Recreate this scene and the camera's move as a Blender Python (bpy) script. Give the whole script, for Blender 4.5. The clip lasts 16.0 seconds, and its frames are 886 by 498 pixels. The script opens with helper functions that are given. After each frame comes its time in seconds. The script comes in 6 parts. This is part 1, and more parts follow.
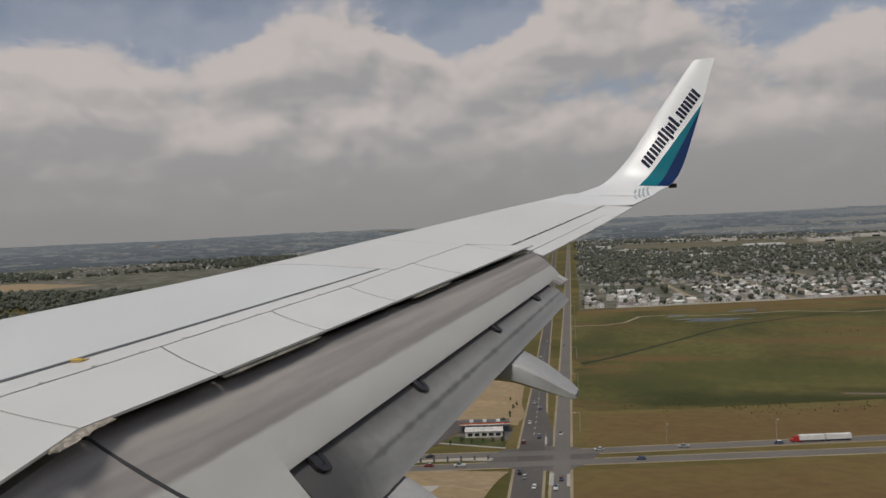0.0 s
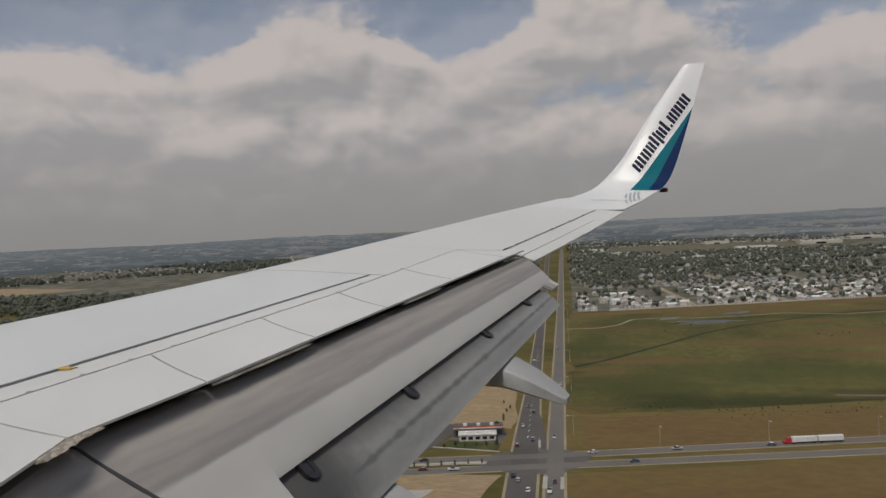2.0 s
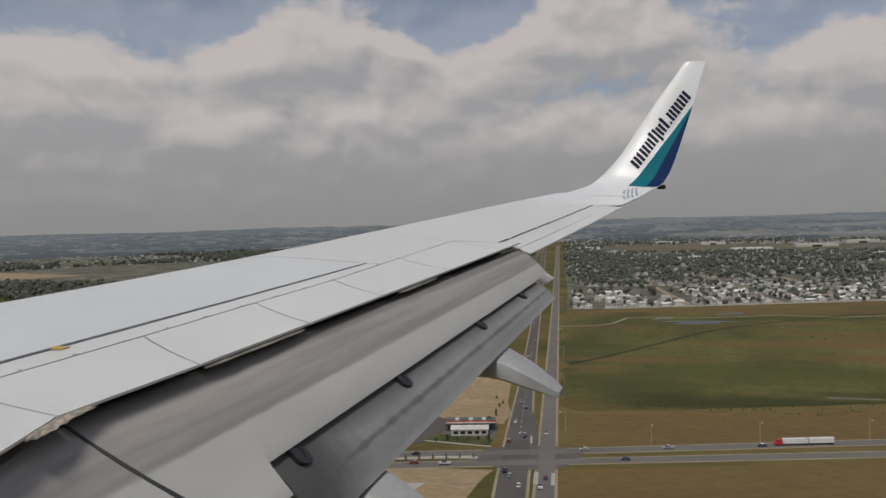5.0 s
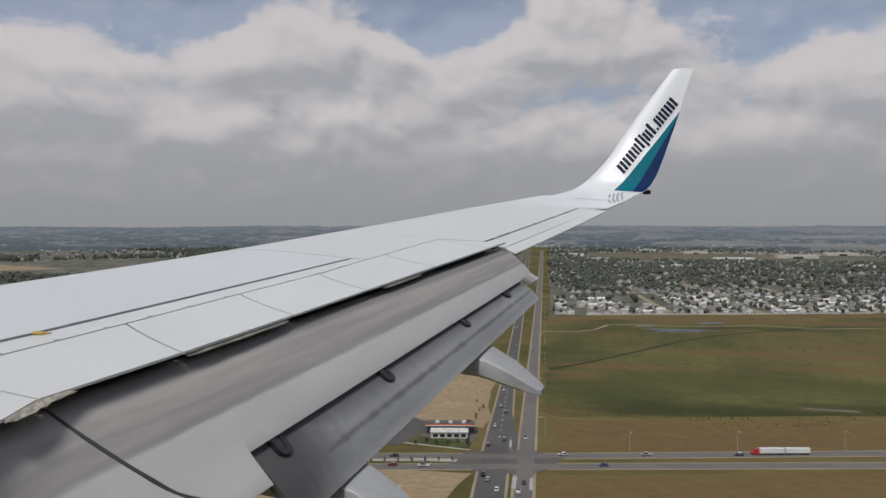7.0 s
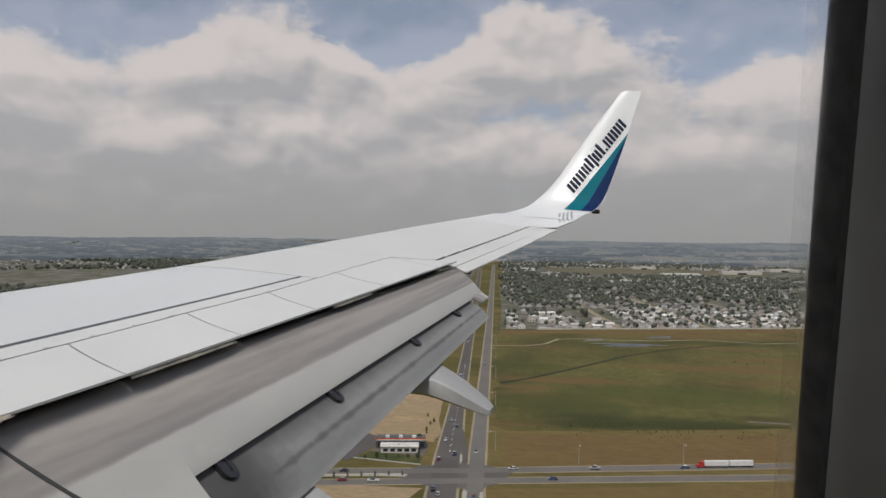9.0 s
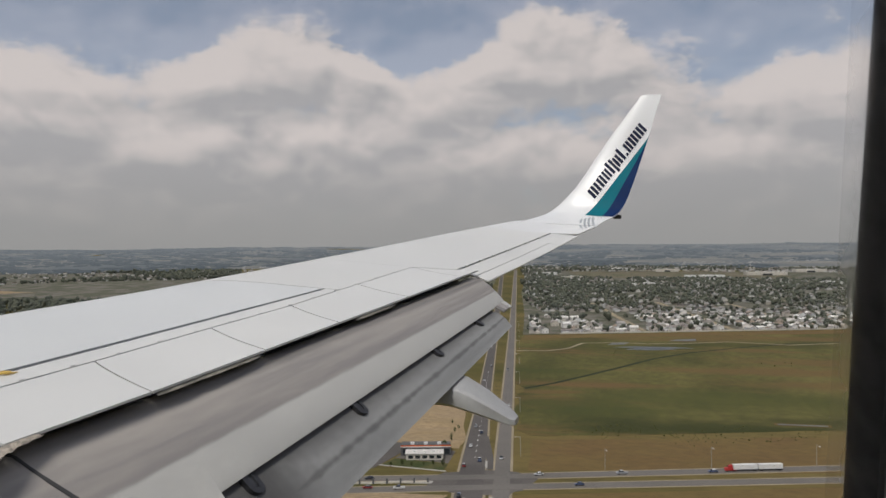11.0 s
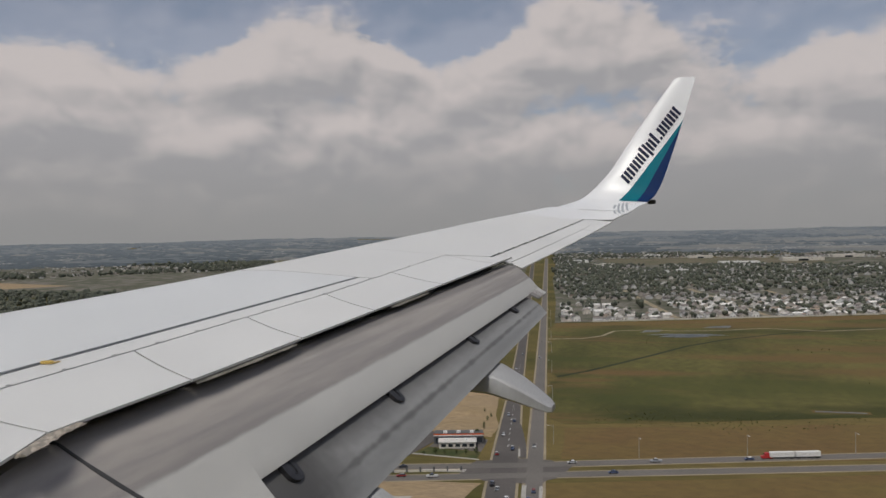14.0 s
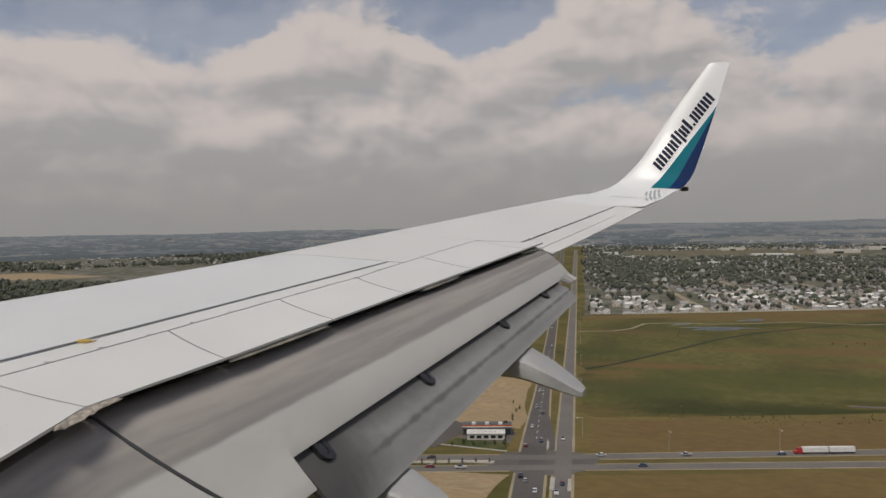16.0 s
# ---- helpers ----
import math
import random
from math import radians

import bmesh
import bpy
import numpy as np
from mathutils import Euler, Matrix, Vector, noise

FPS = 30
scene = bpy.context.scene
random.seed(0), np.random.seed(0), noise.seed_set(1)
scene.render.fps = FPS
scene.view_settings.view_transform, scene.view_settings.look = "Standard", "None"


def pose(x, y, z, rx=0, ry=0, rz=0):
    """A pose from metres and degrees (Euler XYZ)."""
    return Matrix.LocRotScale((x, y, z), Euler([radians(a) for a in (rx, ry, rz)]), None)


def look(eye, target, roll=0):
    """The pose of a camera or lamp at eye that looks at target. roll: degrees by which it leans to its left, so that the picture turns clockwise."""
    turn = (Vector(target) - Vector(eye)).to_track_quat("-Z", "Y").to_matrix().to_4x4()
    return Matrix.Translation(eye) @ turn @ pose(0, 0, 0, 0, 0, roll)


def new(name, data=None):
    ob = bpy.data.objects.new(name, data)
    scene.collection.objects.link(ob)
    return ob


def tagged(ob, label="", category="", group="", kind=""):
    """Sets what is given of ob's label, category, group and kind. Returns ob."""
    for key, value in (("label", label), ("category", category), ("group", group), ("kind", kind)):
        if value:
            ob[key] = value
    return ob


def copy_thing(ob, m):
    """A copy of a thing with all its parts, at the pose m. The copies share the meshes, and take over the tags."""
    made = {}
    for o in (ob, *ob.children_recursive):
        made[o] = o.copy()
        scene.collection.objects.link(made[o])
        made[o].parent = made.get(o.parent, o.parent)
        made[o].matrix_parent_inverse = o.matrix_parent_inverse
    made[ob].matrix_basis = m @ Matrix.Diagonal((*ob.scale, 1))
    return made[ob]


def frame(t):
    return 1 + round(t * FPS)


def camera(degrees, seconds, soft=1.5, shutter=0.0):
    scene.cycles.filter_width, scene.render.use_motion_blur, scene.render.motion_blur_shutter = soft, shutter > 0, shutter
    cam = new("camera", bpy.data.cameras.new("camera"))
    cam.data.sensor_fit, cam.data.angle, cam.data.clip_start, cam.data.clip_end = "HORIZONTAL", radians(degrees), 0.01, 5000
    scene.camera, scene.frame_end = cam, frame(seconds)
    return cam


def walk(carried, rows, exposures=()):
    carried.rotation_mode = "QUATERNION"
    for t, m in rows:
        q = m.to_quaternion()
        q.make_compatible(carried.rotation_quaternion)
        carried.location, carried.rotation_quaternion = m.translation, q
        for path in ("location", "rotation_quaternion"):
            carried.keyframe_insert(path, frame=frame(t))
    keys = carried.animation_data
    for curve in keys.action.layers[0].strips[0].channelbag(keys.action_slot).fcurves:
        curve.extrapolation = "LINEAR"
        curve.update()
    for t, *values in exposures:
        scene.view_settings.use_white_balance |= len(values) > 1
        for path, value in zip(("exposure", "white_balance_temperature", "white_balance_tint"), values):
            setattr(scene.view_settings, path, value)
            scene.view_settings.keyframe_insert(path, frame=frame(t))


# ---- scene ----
# Axes: x outboard along the starboard wing, y towards the nose, z up. The ground lies 105 m below.
cam = camera(58.3, 16.0, soft=1.5)
# seconds, eye x, y, z, heading clockwise from the nose, pitch, lean
PATH = [
    (0.0, 1.500, -0.573, 1.469, 71.81, -1.25, -2.74),
    (0.5, 1.503, -0.573, 1.476, 72.61, -1.42, -3.00),
    (1.0, 1.511, -0.559, 1.465, 72.82, -1.44, -1.76),
    (1.5, 1.509, -0.585, 1.487, 73.03, -1.19, -2.81),
    (2.0, 1.506, -0.600, 1.493, 72.32, -1.03, -2.90),
    (2.5, 1.504, -0.614, 1.507, 72.87, -0.58, -2.86),
    (3.0, 1.503, -0.584, 1.466, 72.66, -0.81, -1.87),
    (3.5, 1.515, -0.576, 1.450, 72.69, -0.70, -1.84),
    (4.0, 1.524, -0.574, 1.500, 73.13, -1.67, -0.84),
    (4.2, 1.523, -0.578, 1.470, 72.92, -1.57, -0.92),
    (6.5, 1.508, -0.604, 1.421, 72.69, -1.34, -2.07),
    (7.0, 1.496, -0.586, 1.386, 73.69, -1.28, -0.03),
    (7.5, 1.491, -0.602, 1.403, 72.90, -1.40, -1.34),
    (8.0, 1.488, -0.606, 1.467, 75.15, -0.69, -0.97),
    (8.5, 1.456, -0.601, 1.440, 77.15, 0.27, -0.42),
    (9.0, 1.472, -0.605, 1.451, 77.13, -0.29, 0.57),
    (9.2, 1.484, -0.609, 1.428, 76.67, -0.14, -0.45),
    (11.3, 1.481, -0.601, 1.500, 75.21, 0.12, -0.52),
    (11.5, 1.487, -0.588, 1.451, 74.75, -0.10, -0.59),
    (12.0, 1.500, -0.567, 1.446, 74.20, -0.87, 0.06),
    (12.5, 1.517, -0.489, 1.399, 72.63, -0.77, -0.77),
    (13.0, 1.492, -0.549, 1.417, 72.75, -0.31, -1.86),
    (13.5, 1.496, -0.551, 1.455, 72.97, -0.49, -1.33),
    (14.0, 1.515, -0.555, 1.473, 73.39, -0.60, -1.22),
    (14.5, 1.516, -0.538, 1.474, 73.98, -0.98, -0.81),
    (15.0, 1.492, -0.533, 1.427, 72.28, -0.32, -2.08),
    (15.5, 1.505, -0.559, 1.416, 71.48, -0.61, -1.68),
    (16.0, 1.524, -0.532, 1.390, 71.30, -1.15, -1.14),
]
rows = []
for t, ex, ey, ez, yaw, pitch, lean in PATH:
    a, b = radians(yaw), radians(pitch)
    way = Vector((math.sin(a) * math.cos(b), math.cos(a) * math.cos(b), math.sin(b)))
    eye = Vector((ex, ey, ez))
    rows.append((t, look(eye, eye + way, lean)))
# seconds, stops, kelvin, tint
EXPOSURES = [(0.0, -0.16, 6550, 9), (4.0, -0.24, 6550, 9), (6.5, 0.04, 6150, 9), (8.0, 0.05, 6150, 9), (9.0, 0.1, 6400, 9), (11.5, 0.08, 6450, 9), (12.5, 0.05, 6400, 9), (14.5, -0.1, 6450, 10), (16.0, -0.04, 6650, 10)]
walk(cam, rows, EXPOSURES)

# ---- light ----
SUN_WAY = Vector((-0.45, 0.10, 0.88)).normalized()  # towards the sun
sun_elev = math.asin(SUN_WAY.z)
sun_turn = math.atan2(SUN_WAY.x, SUN_WAY.y)
sun = new("sun", bpy.data.lights.new("sun", "SUN"))
sun.data.energy, sun.data.angle, sun.data.color = 2.25, radians(14.0), (1.0, 0.95, 0.87)
sun.matrix_world = look(SUN_WAY * 200, (0, 0, 0))

world = bpy.data.worlds.new("sky")
scene.world = world
world.use_nodes = True


def math_node(tree, op, a, b=None, clamp=False):
    n = tree.nodes.new("ShaderNodeMath")
    n.operation, n.use_clamp = op, clamp
    for i, v in enumerate((a, b)):
        if v is None:
            continue
        if isinstance(v, (int, float)):
            n.inputs[i].default_value = v
        else:
            tree.links.new(v, n.inputs[i])
    return n.outputs[0]


def smooth_range(tree, value, lo, hi, a=0.0, b=1.0):
    n = tree.nodes.new("ShaderNodeMapRange")
    n.interpolation_type = "SMOOTHSTEP"
    tree.links.new(value, n.inputs[0])
    for i, v in enumerate((lo, hi, a, b)):
        n.inputs[i + 1].default_value = v
    return n.outputs[0]


# heads and gaps of the cumulus bank: heading, elevation, half width, half height (degrees), weight
LOBES = [(64.3, 14.0, 4.9, 3.3, 0.30), (68.4, 11.9, 4.5, 2.6, 0.30), (59.1, 11.4, 4.9, 2.9, 0.26), (47.6, 10.6, 5.6, 3.2, 0.28),
         (41.0, 8.8, 6.1, 3.7, 0.20), (52.3, 7.0, 12.2, 2.9, 0.14), (83.5, 14.6, 5.6, 3.3, 0.32), (79.5, 12.0, 4.8, 2.2, 0.26),
         (89.0, 12.4, 5.0, 3.0, 0.24), (73.8, 9.5, 5.2, 1.8, 0.22), (67.3, 7.8, 4.7, 1.5, 0.18), (101.0, 9.9, 4.9, 2.7, 0.30),
         (94.9, 6.3, 6.9, 2.4, 0.18), (56.5, 7.2, 4.6, 1.6, 0.16), (84.0, 6.2, 7.0, 1.4, 0.14), (110.0, 12.0, 7.0, 3.5, 0.22), (30.0, 12.0, 7.0, 3.5, 0.22),
         (73.5, 15.2, 4.3, 2.9, -0.34), (57.1, 15.0, 2.4, 2.0, -0.22), (50.9, 16.0, 6.9, 2.2, -0.22), (94.6, 12.2, 3.6, 1.8, -0.08)]


def build_sky():
    tree = world.node_tree
    tree.nodes.clear()
    N = tree.nodes.new
    tc = N("ShaderNodeTexCoord")
    way = tc.outputs["Generated"]
    sep = N("ShaderNodeSeparateXYZ")
    tree.links.new(way, sep.inputs[0])
    up = sep.outputs[2]
    # heading and elevation in degrees
    heading = math_node(tree, "MULTIPLY", math_node(tree, "ARCTAN2", sep.outputs[0], sep.outputs[1]), 180 / math.pi)
    rise_deg = math_node(tree, "MULTIPLY", math_node(tree, "ARCSINE", up), 180 / math.pi)
    flat = N("ShaderNodeCombineXYZ")
    tree.links.new(heading, flat.inputs[0])
    tree.links.new(rise_deg, flat.inputs[1])

    def vec(op, a, b=None, c=None):
        n = N("ShaderNodeVectorMath")
        n.operation = op
        for i, v in enumerate((a, b, c)):
            if v is None:
                continue
            if isinstance(v, tuple):
                n.inputs[i].default_value = v
            else:
                tree.links.new(v, n.inputs[i])
        return n.outputs["Value"] if op in ("LENGTH", "DISTANCE") else n.outputs[0]

    def tex_noise(p, scale, detail, rough=0.55):
        n = N("ShaderNodeTexNoise")
        n.inputs["Scale"].default_value, n.inputs["Detail"].default_value, n.inputs["Roughness"].default_value = scale, detail, rough
        tree.links.new(p, n.inputs["Vector"])
        return n

    def field(shift, detail):
        """Density of the cloud bank; shift moves the place of reading."""
        p = vec("ADD", flat.outputs[0], shift)
        ragged = tex_noise(vec("MULTIPLY", p, (1.0, 1.5, 1.0)), 0.21, detail, 0.5 + 0.02 * detail)
        q = vec("MULTIPLY_ADD", vec("SUBTRACT", ragged.outputs["Color"], (0.5, 0.5, 0.5)), (6.5, 4.0, 0.0), p)
        total = math_node(tree, "MULTIPLY_ADD", tex_noise(vec("MULTIPLY", p, (1.0, 1.9, 1.0)), 0.14, detail, 0.48 + 0.02 * detail).outputs["Fac"], 0.66)
        total.node.inputs[2].default_value = 0.0
        puff = N("ShaderNodeTexVoronoi")
        puff.feature = "SMOOTH_F1"
        puff.inputs["Scale"].default_value, puff.inputs["Detail"].default_value = 0.42, min(detail, 3.0)
        puff.inputs["Roughness"].default_value, puff.inputs["Smoothness"].default_value = 0.5, 0.75
        tree.links.new(vec("MULTIPLY", q, (1.0, 1.35, 1.0)), puff.inputs["Vector"])
        total = math_node(tree, "ADD", total, math_node(tree, "MULTIPLY", math_node(tree, "SUBTRACT", 0.55, puff.outputs["Distance"]), 0.15))
        for h, e, w, t, k in LOBES:
            d = vec("LENGTH", vec("MULTIPLY", vec("SUBTRACT", q, (h, e, 0.0)), (1 / w, 1 / t, 0.0)))
            total = math_node(tree, "ADD", total, smooth_range(tree, d, 0.1, 1.35, k, 0.0))
        return math_node(tree, "ADD", total, smooth_range(tree, math_node(tree, "ADD", rise_deg, shift[1]), 6.0, 17.5, 0.24, -0.10))

    body = field((0.0, 0.0, 0.0), 8.0)
    soft_a = field((0.0, 0.0, 0.0), 3.5)
    soft_b = field((-0.6, 1.25, 0.0), 3.5)
    cover = smooth_range(tree, body, 0.27, 0.46, 0.40, 1.0)
    lit = math_node(tree, "MULTIPLY_ADD", math_node(tree, "SUBTRACT", soft_a, soft_b), 3.0)
    lit.node.inputs[2].default_value = 0.40
    fleck = math_node(tree, "MULTIPLY", math_node(tree, "SUBTRACT", body, soft_a), 2.2)
    lit = math_node(tree, "ADD", math_node(tree, "ADD", lit, fleck), smooth_range(tree, rise_deg, 4.0, 13.0, -0.12, 0.10), clamp=True)
    tint = N("ShaderNodeMix")
    tint.data_type = "RGBA"
    tint.inputs["A"].default_value = (0.375, 0.366, 0.374, 1)
    tint.inputs["B"].default_value = (0.59, 0.538, 0.522, 1)
    tree.links.new(lit, tint.inputs["Factor"])
    nish = N("ShaderNodeTexSky")
    nish.sky_type, nish.sun_disc = "NISHITA", False
    nish.sun_elevation, nish.sun_rotation = sun_elev, sun_turn
    nish.dust_density, nish.altitude = 1.5, 1100
    blue = N("ShaderNodeBackground")
    blue.inputs["Strength"].default_value = 0.085
    tree.links.new(nish.outputs[0], blue.inputs["Color"])
    white = N("ShaderNodeBackground")
    tree.links.new(tint.outputs["Result"], white.inputs["Color"])
    mixed = N("ShaderNodeMixShader")
    tree.links.new(cover, mixed.inputs[0])
    tree.links.new(blue.outputs[0], mixed.inputs[1])
    tree.links.new(white.outputs[0], mixed.inputs[2])
    murk = N("ShaderNodeBackground")
    murk.inputs["Color"].default_value = (0.305, 0.300, 0.295, 1)
    hazy = smooth_range(tree, up, 0.0, 0.15, 1.0, 0.0)
    last = N("ShaderNodeMixShader")
    tree.links.new(hazy, last.inputs[0])
    tree.links.new(mixed.outputs[0], last.inputs[1])
    tree.links.new(murk.outputs[0], last.inputs[2])
    out = N("ShaderNodeOutputWorld")
    tree.links.new(last.outputs[0], out.inputs[0])


build_sky()


# ---- materials ----
def material(name, colour, rough=0.6, metal=0.0, vary=0.15, scale=4.0, fine=60.0, bump=0.0, by_object=None, spec=0.5, stretch=(1, 1, 1), second=None, patch=1.0, sheen=0.1):
    """A principled surface with variation at two scales. second: a colour that mixes in by broad noise;
    by_object: a list of colours picked by the object's own random number."""
    m = bpy.data.materials.new(name)
    m.use_nodes = True
    tree = m.node_tree
    b = tree.nodes["Principled BSDF"]
    N = tree.nodes.new
    tc = N("ShaderNodeTexCoord")
    mp = N("ShaderNodeMapping")
    mp.inputs["Scale"].default_value = stretch
    tree.links.new(tc.outputs["Object"], mp.inputs[0])

    def noise_node(s, detail):
        n = N("ShaderNodeTexNoise")
        n.inputs["Scale"].default_value = s
        n.inputs["Detail"].default_value = detail
        tree.links.new(mp.outputs[0], n.inputs["Vector"])
        return n.outputs["Fac"]

    broad, grain = noise_node(scale, 5), noise_node(fine, 3)
    if by_object:
        info = N("ShaderNodeObjectInfo")
        ramp = N("ShaderNodeValToRGB")
        ramp.color_ramp.interpolation = "CONSTANT"
        els = ramp.color_ramp.elements
        while len(els) < len(by_object):
            els.new(0.5)
        for i, c in enumerate(by_object):
            els[i].position, els[i].color = i / len(by_object), (*c, 1)
        tree.links.new(info.outputs["Random"], ramp.inputs[0])
        base = ramp.outputs[0]
    else:
        rgb = N("ShaderNodeRGB")
        rgb.outputs[0].default_value = (*colour, 1)
        base = rgb.outputs[0]
    if second:
        mx = N("ShaderNodeMix")
        mx.data_type = "RGBA"
        tree.links.new(smooth_range(tree, broad, 0.5 - 0.12 * patch, 0.5 + 0.12 * patch), mx.inputs["Factor"])
        tree.links.new(base, mx.inputs["A"])
        mx.inputs["B"].default_value = (*second, 1)
        base = mx.outputs["Result"]
    both = math_node(tree, "ADD", math_node(tree, "MULTIPLY", broad, 0.6), math_node(tree, "MULTIPLY", grain, 0.4))
    value = smooth_range(tree, both, 0.3, 0.7, 1 - vary, 1 + vary)
    hsv = N("ShaderNodeHueSaturation")
    tree.links.new(base, hsv.inputs["Color"])
    tree.links.new(value, hsv.inputs["Value"])
    tree.links.new(hsv.outputs[0], b.inputs["Base Color"])
    tree.links.new(smooth_range(tree, both, 0.3, 0.7, max(0.03, rough - sheen), min(1, rough + sheen)), b.inputs["Roughness"])
    b.inputs["Metallic"].default_value = metal
    b.inputs["Specular IOR Level"].default_value = spec
    if bump:
        bp = N("ShaderNodeBump")
        bp.inputs["Strength"].default_value = 0.5
        bp.inputs["Distance"].default_value = bump
        tree.links.new(grain, bp.inputs["Height"])
        tree.links.new(bp.outputs[0], b.inputs["Normal"])
    return m


white_paint = material("wing_paint", (0.67, 0.662, 0.632), 0.36, vary=0.05, scale=0.8, fine=2.5, sheen=0.02)
panel_paint = material("spar_panel_paint", (0.655, 0.66, 0.645), 0.35, vary=0.04, scale=0.7, fine=2.0, sheen=0.02)
winglet_paint = material("winglet_paint", (0.77, 0.77, 0.765), 0.34, vary=0.03, scale=1.5, fine=4, sheen=0.0)
tip_paint = material("wing_tip_paint", (0.76, 0.757, 0.745), 0.36, vary=0.03, scale=1.5, fine=4, sheen=0.0)
gap_black = material("near_black", (0.035, 0.034, 0.033), 0.8, vary=0.3, scale=6, fine=40)
rubber = material("rubber_seal", (0.05, 0.05, 0.052), 0.7, vary=0.25, scale=8, fine=60)
steel = material("dark_steel", (0.07, 0.07, 0.075), 0.45, 0.7, vary=0.3, scale=12, fine=80)
worn_seal = material("worn_seal", (0.27, 0.25, 0.21), 0.8, vary=0.35, scale=14, fine=60, bump=0.002)
fairing_paint = material("fairing_paint", (0.36, 0.36, 0.355), 0.45, vary=0.10, scale=2.5, fine=20)
navy = material("navy_paint", (0.008, 0.026, 0.095), 0.55, spec=0.08, vary=0.06, scale=3, fine=20)
teal = material("teal_paint", (0.008, 0.15, 0.19), 0.55, spec=0.08, vary=0.06, scale=3, fine=20)
ink = material("dark_lettering_paint", (0.016, 0.02, 0.045), 0.6, spec=0.08, vary=0.08, scale=9, fine=50)
pale_mark = material("grey_marking_paint", (0.33, 0.36, 0.38), 0.4, vary=0.08, scale=9, fine=50)
yellow = material("yellow_paint", (0.62, 0.42, 0.10), 0.5, vary=0.15, scale=30, fine=90)
# lining and reveal plastic, base colours darkened for the cabin's shade
shaded_plastic = material("cabin_plastic_shaded", (0.06, 0.054, 0.045), 0.55, vary=0.06, scale=8, fine=120, bump=0.0003)
shaded_reveal = material("shaded_reveal", (0.15, 0.137, 0.115), 0.5, vary=0.06, scale=10, fine=120)


def flap_material():
    """White paint on the rear of the flap, grimy bare grey where the wing covers it when it is drawn in."""
    m = material("flap_paint", (0.525, 0.515, 0.485), 0.45, vary=0.07, scale=1.2, fine=10, stretch=(1, 2.5, 2.5))
    tree = m.node_tree
    b = tree.nodes["Principled BSDF"]
    old = b.inputs["Base Color"].links[0].from_socket
    uv = tree.nodes.new("ShaderNodeUVMap")
    sep = tree.nodes.new("ShaderNodeSeparateXYZ")
    tree.links.new(uv.outputs[0], sep.inputs[0])
    mp = tree.nodes.new("ShaderNodeMapping")
    mp.inputs["Scale"].default_value = (5.0, 9.0, 1.0)
    tree.links.new(uv.outputs[0], mp.inputs[0])
    n = tree.nodes.new("ShaderNodeTexNoise")
    n.inputs["Scale"].default_value, n.inputs["Detail"].default_value = 1.0, 6
    tree.links.new(mp.outputs[0], n.inputs["Vector"])
    mp2 = tree.nodes.new("ShaderNodeMapping")
    mp2.inputs["Scale"].default_value = (26.0, 16.0, 1.0)
    tree.links.new(uv.outputs[0], mp2.inputs[0])
    n2 = tree.nodes.new("ShaderNodeTexNoise")
    n2.inputs["Scale"].default_value, n2.inputs["Detail"].default_value = 1.0, 5
    tree.links.new(mp2.outputs[0], n2.inputs["Vector"])
    edge = math_node(tree, "ADD", sep.outputs[1], math_node(tree, "MULTIPLY", n2.outputs["Fac"], 0.035))
    grime = smooth_range(tree, edge, 0.69, 0.732, 1.0, 0.0)
    mix = tree.nodes.new("ShaderNodeMix")
    mix.data_type = "RGBA"
    dirt = tree.nodes.new("ShaderNodeMix")
    dirt.data_type = "RGBA"
    dirt.inputs["A"].default_value = (0.29, 0.27, 0.258, 1)
    dirt.inputs["B"].default_value = (0.405, 0.373, 0.34, 1)
    streak = math_node(tree, "ADD", math_node(tree, "MULTIPLY", n.outputs["Fac"], 0.7), math_node(tree, "MULTIPLY", n2.outputs["Fac"], 0.3))
    streak = math_node(tree, "ADD", streak, math_node(tree, "MULTIPLY", math_node(tree, "SUBTRACT", 0.48, sep.outputs[1]), 0.55))
    tree.links.new(smooth_range(tree, streak, 0.30, 0.70), dirt.inputs["Factor"])
    tree.links.new(grime, mix.inputs["Factor"])
    tree.links.new(old, mix.inputs["A"])
    # front band painted dark for shade under the spoilers, plus some grime
    shade_grime = tree.nodes.new("ShaderNodeMix")
    shade_grime.data_type = "RGBA"
    tree.links.new(smooth_range(tree, edge, 0.24, 0.35, 0.55, 0.0), shade_grime.inputs["Factor"])
    tree.links.new(dirt.outputs["Result"], shade_grime.inputs["A"])
    shade_grime.inputs["B"].default_value = (0.07, 0.068, 0.07, 1)
    tree.links.new(shade_grime.outputs["Result"], mix.inputs["B"])
    tree.links.new(mix.outputs["Result"], b.inputs["Base Color"])
    return m


flap_paint = flap_material()


